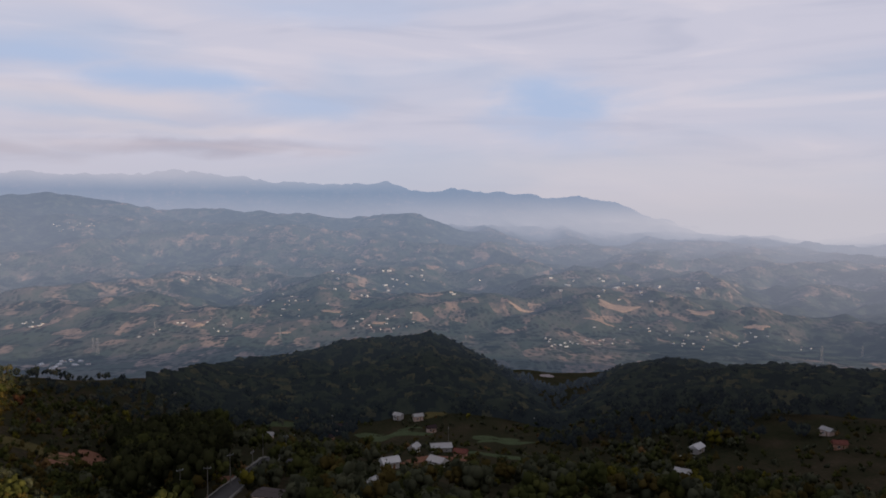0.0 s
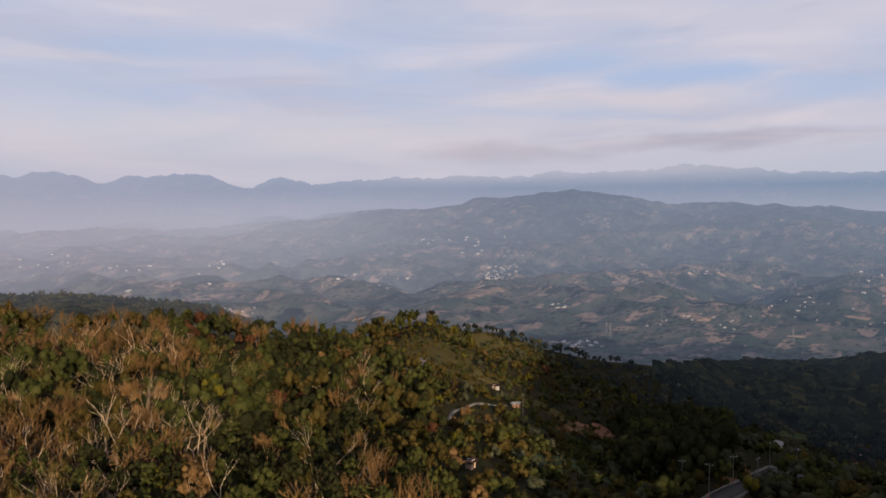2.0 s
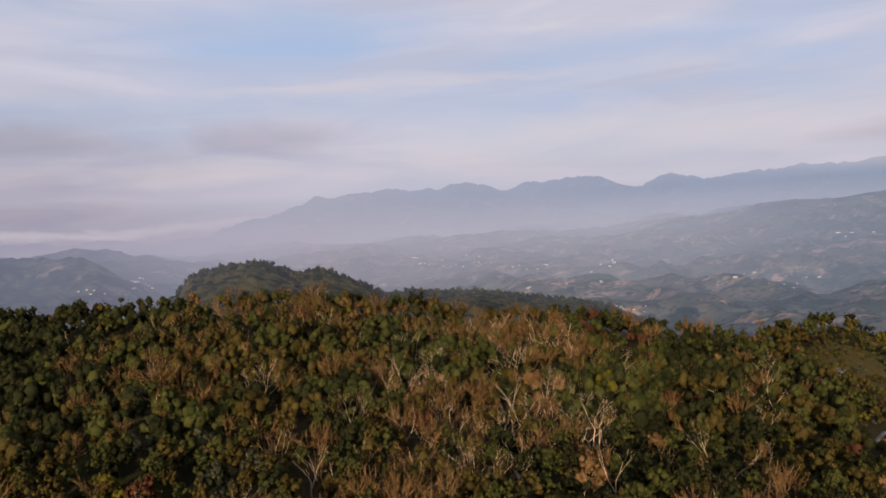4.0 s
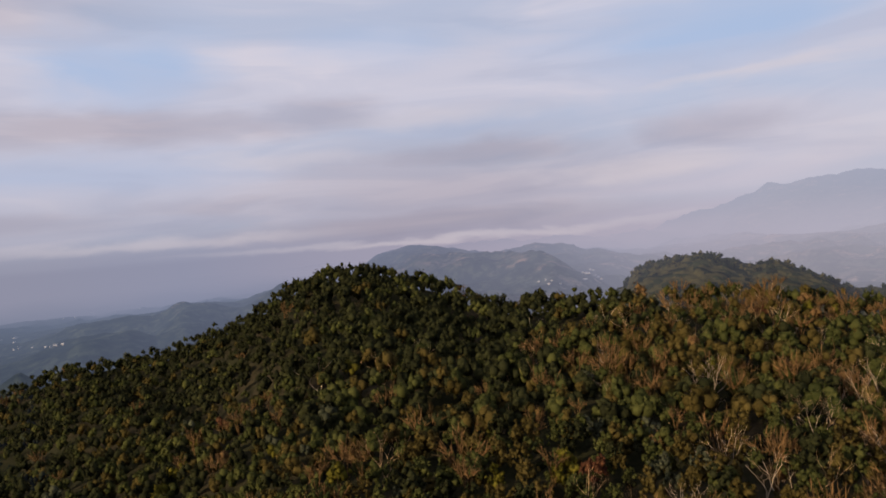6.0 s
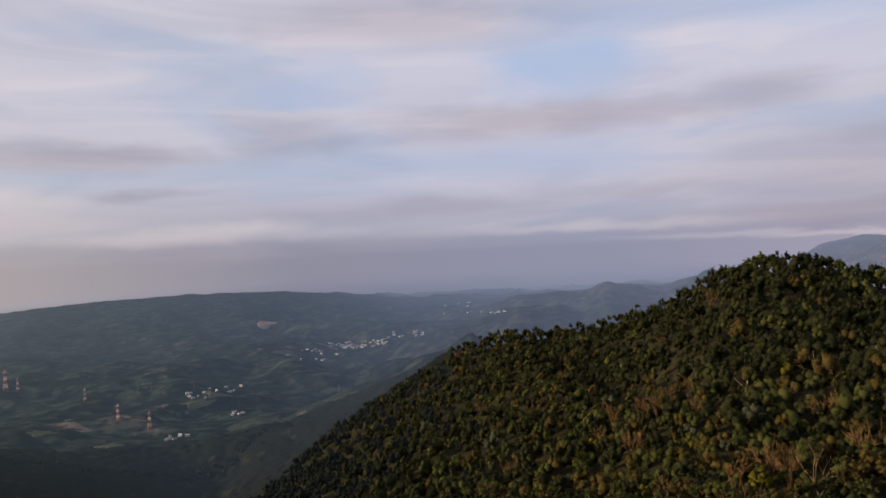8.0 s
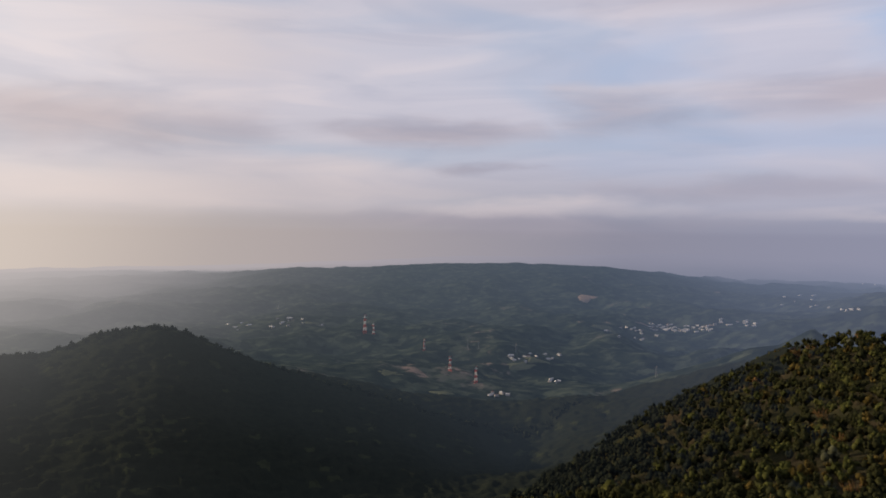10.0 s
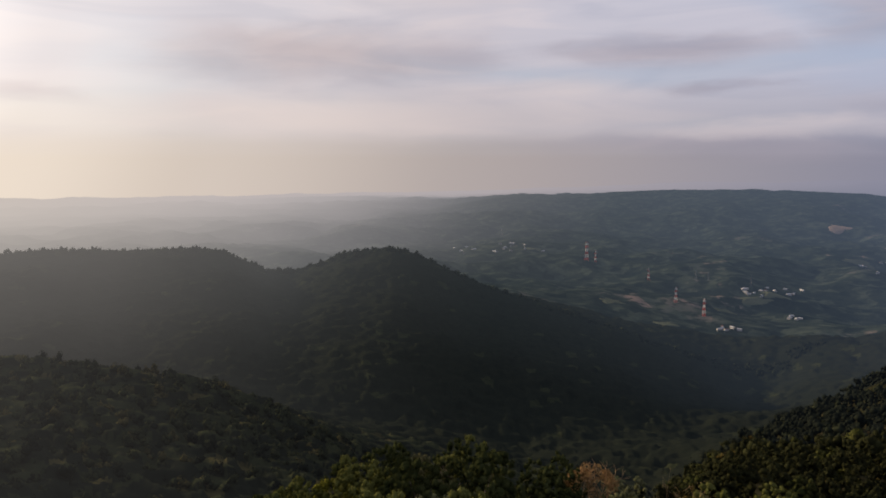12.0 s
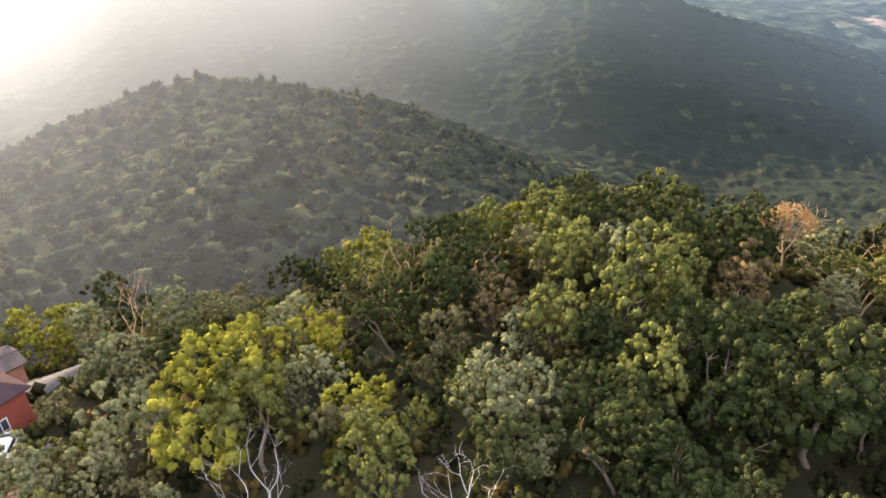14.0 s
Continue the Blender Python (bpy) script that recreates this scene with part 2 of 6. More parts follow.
MOUNTAINS = [(-34, 4700, -131), (-20, 4700, -112), (-12, 4700, 66), (-5, 4700, 115), (5.6, 4700, 172), (12, 4700, 197), (21, 4700, 240),
             (38, 4700, 213), (45, 4700, 180), (51, 4700, 150), (55, 4700, 156), (60, 4700, 222), (64.8, 4700, 152), (68, 4700, 222),
             (72, 4700, 164), (80, 4700, 178), (84, 4700, 20), (92, 4700, -50), (104, 4700, -60), (112, 4700, -110), (120, 4700, -95)]
MOUNTAINS_SOUTH = [(130, 4700, -110), (150, 4700, -120), (165, 4700, -170), (180, 4700, -225), (192, 4700, -240), (207, 4700, -238), (225, 4700, -222), (280, 4700, -200)]
LINES = [SHOULDER, HOLLOW, CREST_NORTH + CREST_WEST + CREST_KNOLL + CREST_SOUTH, DIP, HILLS_WEST + TWIN_RIDGE, VALLEY, VALLEY_FAR,
         FAR_RIDGE + FAR_RIDGE_SOUTH, BASIN, MOUNTAINS + MOUNTAINS_SOUTH]


def line_at(line, az):
    a = np.array(line, float)
    return (np.interp(az, a[:, 0], a[:, 1], period=360), np.interp(az, a[:, 0], a[:, 2], period=360))


def hash2(i, j, seed):
    v = np.sin(i * 127.1 + j * 311.7 + seed * 74.7) * 43758.5453
    return v - np.floor(v)


def value_noise(x, y, seed=0):
    i, j = np.floor(x), np.floor(y)
    u, v = x - i, y - j
    u, v = u * u * (3 - 2 * u), v * v * (3 - 2 * v)
    a, b = hash2(i, j, seed), hash2(i + 1, j, seed)
    c, d = hash2(i, j + 1, seed), hash2(i + 1, j + 1, seed)
    return (a * (1 - u) + b * u) * (1 - v) + (c * (1 - u) + d * u) * v - 0.5


def fractal(x, y, size, octaves=4, seed=0, gain=0.5):
    total, amp, s = 0.0, 1.0, size
    for o in range(octaves):
        c, n = math.cos(o * 1.1 + seed), math.sin(o * 1.1 + seed)
        total = total + amp * value_noise((x * c - y * n) / s + 31.7 * o, (x * n + y * c) / s - 17.3 * o, seed + o)
        amp, s = amp * gain, s * 0.5
    return total


def ridges(x, y):
    """Long spurs and gullies of the far country, from about -0.5 in a gully to 0.3 on a spur."""
    return 0.30 - np.abs(fractal(x, y, 460, 5, 11, 0.48))


def height(x, y):
    """Height of the bare ground over the foot of the spur (arrays)."""
    x, y = np.asarray(x, float), np.asarray(y, float)
    az = np.degrees(np.arctan2(-x, y))
    d = np.hypot(x, y)
    d0, z0 = np.zeros_like(d), np.full_like(d, -40.0)
    out = np.full_like(d, -40.0)
    for line in LINES:
        d1, z1 = line_at(line, az)
        k = np.clip((d - d0) / np.maximum(d1 - d0, 1e-6), 0, 1)
        out = np.where(d >= d0, z0 + (z1 - z0) * k, out)
        d0, z0 = d1, z1
    # gullies and knolls, larger further off
    d_crest, _ = line_at(LINES[2], az)
    out = out + 5.0 * fractal(x, y, 45, 3, 3) * np.clip((d - 60) / 90, 0, 1) * np.clip((d_crest * 1.9 - d) / 150, 0, 1)
    d_hill, _ = line_at(LINES[4], az)
    wide = np.clip((d - d_hill - 30) / 350, 0, 1) * np.clip((4600 - d) / 900, 0.0, 1)
    # the southern forest country lies smoother, and the far crests keep their line
    south = np.clip((az - 108) / 14, 0, 1) * np.clip((az + 400) / 10, 0, 1) + (az < -45)
    calm = 1 - 0.65 * np.clip(1 - np.abs(d - np.where(south > 0.5, 3000, 3500)) / 500, 0, 1)
    out = out + wide * (135 - 70 * np.clip(south, 0, 1)) * calm * ridges(x, y)
    out = out + wide * calm * (20 - 4 * np.clip(south, 0, 1)) * (0.55 - 2.2 * np.abs(fractal(x, y, 150, 3, 19, 0.5)))
    out = out + np.clip((d - 420) / 200, 0, 1) * np.clip((1000 - d) / 300, 0, 1) * 14 * fractal(x, y, 120, 3, 7)
    # finger spurs run down to the valley town
    fingers = np.clip((az - 136) / 6, 0, 1) * np.clip((166 - az) / 8, 0, 1) * np.clip((d - 520) / 150, 0, 1) * np.clip((1900 - d) / 500, 0, 1)
    out = out + fingers * 34 * (0.30 - 1.5 * np.abs(fractal(x, y, 230, 3, 43, 0.45)))
    out = out + np.clip((d - 2700) / 600, 0, 1) * np.clip(1.1 - south, 0.25, 1) * (30 + 45 * np.clip((d - 4200) / 500, 0, 1)) * fractal(x, y, 300, 5, 5, 0.6)
    return out + EYE


def ground_at(x, y):
    return float(height(np.array([x]), np.array([y]))[0])


def mesh_from(name, verts, faces, mats=(), index=None, smooth=True):
    """A mesh from arrays of places and of faces with one number of corners."""
    me = bpy.data.meshes.new(name)
    verts, faces = np.asarray(verts, np.float32), np.asarray(faces, np.int32)
    me.vertices.add(len(verts))
    me.vertices.foreach_set("co", verts.ravel())
    n = faces.shape[1]
    me.loops.add(faces.size)
    me.loops.foreach_set("vertex_index", faces.ravel())
    me.polygons.add(len(faces))
    me.polygons.foreach_set("loop_start", np.arange(0, faces.size, n, dtype=np.int32))
    if index is not None:
        me.polygons.foreach_set("material_index", np.asarray(index, np.int32))
    me.polygons.foreach_set("use_smooth", np.broadcast_to(np.asarray(smooth, bool), (len(faces),)).copy())
    for m in mats:
        me.materials.append(m)
    me.update(calc_edges=True)
    return me


def build_ground(near_mat, far_mat):
    az = np.concatenate([np.arange(-42, 246, 0.30), np.arange(246, 318, 2.0)])
    rad = np.concatenate([[0.05], np.linspace(8, 120, 16), np.geomspace(126, 1000, 70), np.geomspace(1012, 4900, 132)])
    A, D = np.meshgrid(np.radians(az), rad, indexing="ij")
    X, Y = -np.sin(A) * D, np.cos(A) * D
    V = np.stack([X, Y, height(X, Y)], -1).reshape(-1, 3)
    na, nr = len(az), len(rad)
    i, j = np.meshgrid(np.arange(na), np.arange(nr - 1), indexing="ij")
    i2 = (i + 1) % na
    F = np.stack([i * nr + j, i * nr + j + 1, i2 * nr + j + 1, i2 * nr + j], -1).reshape(-1, 4)
    far = np.broadcast_to(rad[:-1], (na, nr - 1)).ravel() > 870
    edge = int(np.nonzero(rad > 870)[0][0])
    near_v, far_v = np.arange(na * nr).reshape(na, nr)[:, :edge + 1].ravel(), np.arange(na * nr).reshape(na, nr)[:, edge:].ravel()
    tagged(new("ground", mesh_from("ground", V[near_v], np.searchsorted(near_v, F[~far]), (near_mat,))), "forest floor of dry leaves, grass and bare earth on steep hills", "ground", kind="structure")
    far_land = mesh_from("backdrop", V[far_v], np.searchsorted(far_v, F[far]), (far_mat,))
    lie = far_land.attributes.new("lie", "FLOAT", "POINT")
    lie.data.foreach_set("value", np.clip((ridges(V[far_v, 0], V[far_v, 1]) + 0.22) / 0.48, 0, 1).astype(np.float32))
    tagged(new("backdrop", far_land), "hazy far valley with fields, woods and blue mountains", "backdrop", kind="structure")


def on_ground(az, el):
    """The place where the ground first meets the line of sight at that bearing and that angle over the level."""
    d = np.geomspace(25, 4850, 6000)
    a = radians(az)
    z = height(-math.sin(a) * d, math.cos(a) * d)
    below = np.nonzero(EYE + d * math.tan(radians(el)) <= z)[0]
    k = below[0] if len(below) else len(d) - 1
    return Vector((-math.sin(a) * d[k], math.cos(a) * d[k], z[k]))


def at(az, d):
    a = radians(az)
    return Vector((-math.sin(a) * d, math.cos(a) * d, ground_at(-math.sin(a) * d, math.cos(a) * d)))


# ---- materials ----
def material(name):
    m = bpy.data.materials.new(name)
    m.use_nodes = True
    m.node_tree.nodes.clear()
    make, link = nodes_of(m.node_tree)
    return m, make, link


def noise_tex(make, link, vec, scale, detail=4.0, rough=0.55):
    n = make("ShaderNodeTexNoise")
    n.inputs["Scale"].default_value, n.inputs["Detail"].default_value, n.inputs["Roughness"].default_value = scale, detail, rough
    link(vec, n)
    return n


def solid(name, base, rough=0.8, spread=0.25, scale=1.5, metal=0.0, bump=0.0, hazed=False):
    """A surface of one colour with grain at two scales, and a little difference from piece to piece."""
    m, make, link = material(name)
    co = make("ShaderNodeTexCoord")
    info = make("ShaderNodeObjectInfo")
    a = noise_tex(make, link, co, scale, 5.0)
    link(co, a, 3, 0)
    b = noise_tex(make, link, co, scale * 9, 3.0)
    link(co, b, 3, 0)
    mixn = arith(make, link, "ADD", (a, 0), (b, 0))
    mixn = arith(make, link, "ADD", mixn, arith(make, link, "MULTIPLY", (info, 5), 0.3))
    dark, light = tuple(c * (1 - spread) for c in base), tuple(min(1.0, c * (1 + spread)) for c in base)
    r = ramp(make, [(0.35, dark), (0.75, light)])
    half = arith(make, link, "MULTIPLY", mixn, 0.5)
    link(half[0], r)
    bsdf = make("ShaderNodeBsdfPrincipled")
    link(r, bsdf)
    bsdf.inputs["Roughness"].default_value, bsdf.inputs["Metallic"].default_value = rough, metal
    bsdf.inputs["Specular IOR Level"].default_value = 0.5 if rough < 0.55 else 0.0
    if bump:
        bp = make("ShaderNodeBump")
        bp.inputs["Strength"].default_value, bp.inputs["Distance"].default_value = bump, 0.05
        link(b, bp, 0, 2)
        tree_normal = bsdf.inputs["Normal"]
        m.node_tree.links.new(bp.outputs[0], tree_normal)
    # emission haze laid over the surface
    if hazed:
        bsdf = painted_haze(make, link, make("ShaderNodeNewGeometry"), bsdf)
    out = make("ShaderNodeOutputMaterial")
    link(bsdf, out)
    return m


def painted_haze(make, link, geo, shader):
    """Emission haze painted on a surface: pale towards the sun, blue away from it."""
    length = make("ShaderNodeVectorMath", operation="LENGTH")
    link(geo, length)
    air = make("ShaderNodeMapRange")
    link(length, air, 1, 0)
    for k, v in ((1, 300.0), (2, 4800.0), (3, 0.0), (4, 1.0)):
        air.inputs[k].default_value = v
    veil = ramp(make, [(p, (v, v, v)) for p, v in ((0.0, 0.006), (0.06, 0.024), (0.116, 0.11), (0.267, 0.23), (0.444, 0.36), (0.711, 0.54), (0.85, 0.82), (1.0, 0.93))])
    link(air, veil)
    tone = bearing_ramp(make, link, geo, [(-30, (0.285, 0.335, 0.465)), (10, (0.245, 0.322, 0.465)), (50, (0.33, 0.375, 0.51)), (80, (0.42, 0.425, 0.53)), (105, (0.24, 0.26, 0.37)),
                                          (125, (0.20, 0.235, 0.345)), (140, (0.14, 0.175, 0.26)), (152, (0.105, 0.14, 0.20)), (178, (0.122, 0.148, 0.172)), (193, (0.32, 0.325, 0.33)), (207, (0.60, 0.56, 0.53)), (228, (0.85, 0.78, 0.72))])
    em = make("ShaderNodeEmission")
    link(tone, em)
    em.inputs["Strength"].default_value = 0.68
    # extra painted haze by bearing, thickest over the western plain
    haze_extra = bearing_ramp(make, link, geo, [(a, (v, v, v)) for a, v in ((80, 0.0), (92, 0.9), (140, 0.8), (152, 0.35), (172, 0.2), (182, 0.2), (196, 0.6))])
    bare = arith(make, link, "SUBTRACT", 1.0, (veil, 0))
    full = arith(make, link, "ADD", (veil, 0), arith(make, link, "MULTIPLY", arith(make, link, "MULTIPLY", bare, (veil, 0)), (haze_extra, 0)))
    # towards the sun, painted glare brightens the nearer surfaces too
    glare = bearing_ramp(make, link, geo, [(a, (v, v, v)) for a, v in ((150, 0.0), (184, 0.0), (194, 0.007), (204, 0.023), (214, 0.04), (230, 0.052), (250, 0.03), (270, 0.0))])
    glare_reach = make("ShaderNodeMapRange")
    link(length, glare_reach, 1, 0)
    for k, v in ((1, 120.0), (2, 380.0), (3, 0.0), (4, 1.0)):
        glare_reach.inputs[k].default_value = v
    full = arith(make, link, "ADD", full, arith(make, link, "MULTIPLY", (glare, 0), (glare_reach, 0)), None, True)
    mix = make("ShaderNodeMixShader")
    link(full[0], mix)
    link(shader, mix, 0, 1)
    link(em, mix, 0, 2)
    # emitted mist painted on far low country, thickest under mountains and towards the sun
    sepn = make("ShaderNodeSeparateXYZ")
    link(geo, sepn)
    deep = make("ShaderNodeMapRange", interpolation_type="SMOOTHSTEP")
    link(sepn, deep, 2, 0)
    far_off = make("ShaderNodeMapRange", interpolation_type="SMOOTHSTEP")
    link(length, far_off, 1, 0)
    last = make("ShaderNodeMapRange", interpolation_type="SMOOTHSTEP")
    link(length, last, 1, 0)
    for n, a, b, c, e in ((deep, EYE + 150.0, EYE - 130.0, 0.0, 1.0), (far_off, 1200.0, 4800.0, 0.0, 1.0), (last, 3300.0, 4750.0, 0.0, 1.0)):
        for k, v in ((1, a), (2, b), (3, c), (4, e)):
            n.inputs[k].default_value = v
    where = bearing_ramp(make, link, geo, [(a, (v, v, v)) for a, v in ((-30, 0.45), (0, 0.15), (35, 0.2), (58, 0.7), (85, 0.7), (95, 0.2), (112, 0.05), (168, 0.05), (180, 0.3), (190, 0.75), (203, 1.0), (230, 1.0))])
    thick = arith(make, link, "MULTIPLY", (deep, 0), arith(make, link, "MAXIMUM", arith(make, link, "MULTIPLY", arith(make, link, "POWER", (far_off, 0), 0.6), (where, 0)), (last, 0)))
    # cloud on the northern summits, painted as the same pale emission
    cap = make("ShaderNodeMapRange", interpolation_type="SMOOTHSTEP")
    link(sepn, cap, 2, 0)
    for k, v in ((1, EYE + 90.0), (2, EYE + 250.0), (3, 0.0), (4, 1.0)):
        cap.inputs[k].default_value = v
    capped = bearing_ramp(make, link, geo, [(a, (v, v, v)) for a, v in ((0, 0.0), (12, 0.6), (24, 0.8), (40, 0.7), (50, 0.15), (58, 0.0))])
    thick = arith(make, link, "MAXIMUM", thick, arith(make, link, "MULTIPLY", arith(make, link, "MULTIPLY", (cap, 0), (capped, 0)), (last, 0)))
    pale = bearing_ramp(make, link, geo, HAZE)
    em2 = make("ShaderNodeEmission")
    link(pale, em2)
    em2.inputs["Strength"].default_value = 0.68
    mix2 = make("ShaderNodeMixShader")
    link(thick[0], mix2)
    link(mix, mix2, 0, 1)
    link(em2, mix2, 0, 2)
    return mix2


def foliage(name, dark, light, grain=1.1, hazed=False, passing=0.12):
    """Leaves: diffuse with some light let through; tone shifts from tree to tree and from leaf to leaf."""
    m, make, link = material(name)
    geo = make("ShaderNodeNewGeometry")
    n = noise_tex(make, link, geo, 0.16, 3.0)
    mixn = arith(make, link, "MULTIPLY_ADD", (geo, 8), 0.30, arith(make, link, "MULTIPLY", (n, 0), 0.75))
    r = ramp(make, [(0.28, dark), (0.78, light)])
    link(mixn[0], r)
    dif = make("ShaderNodeBsdfDiffuse")
    link(r, dif)
    leafy = noise_tex(make, link, geo, grain, 4.0, 0.7)
    bp = make("ShaderNodeBump")
    bp.inputs["Strength"].default_value, bp.inputs["Distance"].default_value = 0.45 if hazed else 0.9, 0.5 / grain
    link(leafy, bp, 0, 2)
    m.node_tree.links.new(bp.outputs[0], dif.inputs["Normal"])
    tr = make("ShaderNodeBsdfTranslucent")
    link(r, tr)
    mix = make("ShaderNodeMixShader")
    mix.inputs[0].default_value = passing
    link(dif, mix, 0, 1)
    link(tr, mix, 0, 2)
    # emission haze laid over the leaves, as near as the rounded hill
    if hazed:
        mix = painted_haze(make, link, geo, mix)
    out = make("ShaderNodeOutputMaterial")
    link(mix, out)
    return m


FOLIAGE = [foliage("leaf_dark_green", (0.008, 0.009, 0.005), (0.027, 0.029, 0.012)),
           foliage("leaf_green", (0.016, 0.020, 0.007), (0.053, 0.055, 0.017)),
           foliage("leaf_olive", (0.024, 0.019, 0.006), (0.066, 0.050, 0.016)),
           foliage("leaf_yellow_green", (0.036, 0.034, 0.006), (0.096, 0.084, 0.013)),
           foliage("leaf_brown", (0.060, 0.036, 0.016), (0.145, 0.086, 0.037)),
           foliage("leaf_rust", (0.034, 0.015, 0.009), (0.071, 0.031, 0.016)),
           foliage("leaf_grey_green", (0.021, 0.024, 0.015), (0.060, 0.062, 0.037))]
# leaf colours with emission haze mixed in
HAZED_LEAVES = [foliage("hazed_leaf_dark_green", (0.0066, 0.0090, 0.0074), (0.0139, 0.0164, 0.0115), 0.5, True), foliage("hazed_leaf_green", (0.0107, 0.0139, 0.0090), (0.0279, 0.0320, 0.0172), 0.5, True),
                  foliage("hazed_leaf_olive", (0.0230, 0.0230, 0.0115), (0.0541, 0.0492, 0.0230), 0.7, True)]
SPUR_LEAVES = {0: foliage("spur_leaf_dark_green", (0.012, 0.016, 0.006), (0.038, 0.044, 0.016), 6.0, False, 0.12),
               1: foliage("spur_leaf_green", (0.034, 0.039, 0.010), (0.104, 0.107, 0.031), 6.0, False, 0.12),
               2: foliage("spur_leaf_olive", (0.041, 0.040, 0.017), (0.114, 0.104, 0.047), 6.0, False, 0.12),
               3: foliage("spur_leaf_yellow_green", (0.062, 0.064, 0.010), (0.165, 0.157, 0.024), 6.0, False, 0.15),
               4: foliage("spur_leaf_brown", (0.050, 0.039, 0.017), (0.130, 0.098, 0.045), 6.0, False, 0.12),
               5: foliage("spur_leaf_orange", (0.100, 0.060, 0.024), (0.270, 0.165, 0.075), 6.0, False, 0.15),
               6: foliage("spur_leaf_grey_green", (0.044, 0.050, 0.023), (0.146, 0.146, 0.072), 6.0, False, 0.12)}


def near_ground():
    m, make, link = material("forest_floor")
    geo = make("ShaderNodeNewGeometry")
    a = noise_tex(make, link, geo, 0.035, 5.0)
    b = noise_tex(make, link, geo, 0.6, 5.0)
    mixn = arith(make, link, "MULTIPLY_ADD", (b, 0), 0.4, arith(make, link, "MULTIPLY", (a, 0), 0.6))
    r = ramp(make, [(0.32, (0.011, 0.013, 0.007)), (0.47, (0.020, 0.020, 0.011)), (0.58, (0.029, 0.024, 0.015)), (0.72, (0.050, 0.037, 0.026))])
    link(mixn[0], r)
    bsdf = make("ShaderNodeBsdfPrincipled")
    bsdf.inputs["Roughness"].default_value, bsdf.inputs["Specular IOR Level"].default_value = 0.95, 0.0
    link(r, bsdf)
    bp = make("ShaderNodeBump")
    bp.inputs["Strength"].default_value, bp.inputs["Distance"].default_value = 0.8, 0.6
    link(b, bp, 0, 2)
    m.node_tree.links.new(bp.outputs[0], bsdf.inputs["Normal"])
    out = make("ShaderNodeOutputMaterial")
    link(bsdf, out)
    return m


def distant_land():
    """Fields, woods and bare earth of the far country."""
    m, make, link = material("distant_land")
    geo = make("ShaderNodeNewGeometry")
    sepn = make("ShaderNodeSeparateXYZ")
    link(geo, sepn)
    woods = noise_tex(make, link, geo, 0.0075, 7.0, 0.64)
    speck = noise_tex(make, link, geo, 0.03, 6.0, 0.65)
    # the southern country is nearly all forest
    south = arith(make, link, "MULTIPLY_ADD", (sepn, 1), 0.00022, 0.03)
    south = arith(make, link, "MINIMUM", arith(make, link, "MAXIMUM", south, -0.27), 0.05)
    cover = arith(make, link, "ADD", arith(make, link, "MULTIPLY_ADD", (speck, 0), 0.30, arith(make, link, "MULTIPLY", (woods, 0), 1.10)), south)
    # woods fill the gullies, fields lie on the spurs
    lie = make("ShaderNodeAttribute")
    lie.attribute_name = "lie"
    cover = arith(make, link, "ADD", cover, arith(make, link, "MULTIPLY_ADD", (lie, 2), 0.34, -0.20))
    strips = make("ShaderNodeMapping")
    strips.inputs["Rotation"].default_value = (0, 0, radians(28))
    strips.inputs["Scale"].default_value = (1.0, 0.45, 1.0)
    link(geo, strips)
    grain = noise_tex(make, link, strips, 0.032, 5.0, 0.7)
    plot = make("ShaderNodeTexVoronoi")
    plot.inputs["Scale"].default_value = 0.034
    link(strips, plot)
    own = make("ShaderNodeSeparateColor")
    link(plot, own, 1, 0)
    plots = arith(make, link, "MULTIPLY_ADD", (own, 0), 0.34, arith(make, link, "MULTIPLY", (grain, 0), 0.66))
    field = ramp(make, [(0.34, (0.026, 0.036, 0.032)), (0.46, (0.040, 0.046, 0.042)), (0.58, (0.058, 0.054, 0.052)), (0.69, (0.150, 0.111, 0.096))])
    link(plots[0], field)
    fac = ramp(make, [(0.690, (0, 0, 0)), (0.780, (1, 1, 1))], "EASE")
    link(cover[0], fac)
    # single trees and hedges stand in the fields
    dots = make("ShaderNodeTexVoronoi")
    dots.inputs["Scale"].default_value = 0.125
    link(strips, dots)
    grove = noise_tex(make, link, geo, 0.014, 3.0, 0.6)
    near_tree = arith(make, link, "SUBTRACT", arith(make, link, "MULTIPLY_ADD", (grove, 0), 1.7, -0.45), (dots, 0))
    stand = arith(make, link, "MULTIPLY_ADD", near_tree, 4.0, 0.5, True)
    fac2 = arith(make, link, "MULTIPLY", (fac, 0), arith(make, link, "MULTIPLY_ADD", stand, -0.9, 1.0))
    wood_tone = ramp(make, [(0.30, (0.004, 0.008, 0.010)), (0.52, (0.014, 0.020, 0.018)), (0.72, (0.040, 0.050, 0.038))])
    crown = make("ShaderNodeTexVoronoi")
    crown.inputs["Scale"].default_value = 0.06
    link(geo, crown)
    leaf = make("ShaderNodeSeparateColor")
    link(crown, leaf, 1, 0)
    link(arith(make, link, "MULTIPLY_ADD", (leaf, 0), 0.24, arith(make, link, "MULTIPLY_ADD", (speck, 0), 0.72, arith(make, link, "MULTIPLY_ADD", (woods, 0), 0.3, -0.13)))[0], wood_tone)
    base = mixrgb(make, link, fac2, (wood_tone, 0), (field, 0))
    bsdf = make("ShaderNodeBsdfDiffuse")
    link(base[0], bsdf, 2, 0)
    crowns = noise_tex(make, link, geo, 0.11, 4.0, 0.7)
    relief = make("ShaderNodeBump")
    relief.inputs["Strength"].default_value, relief.inputs["Distance"].default_value = 1.0, 9.0
    link(crowns, relief, 0, 2)
    m.node_tree.links.new(relief.outputs[0], bsdf.inputs["Normal"])
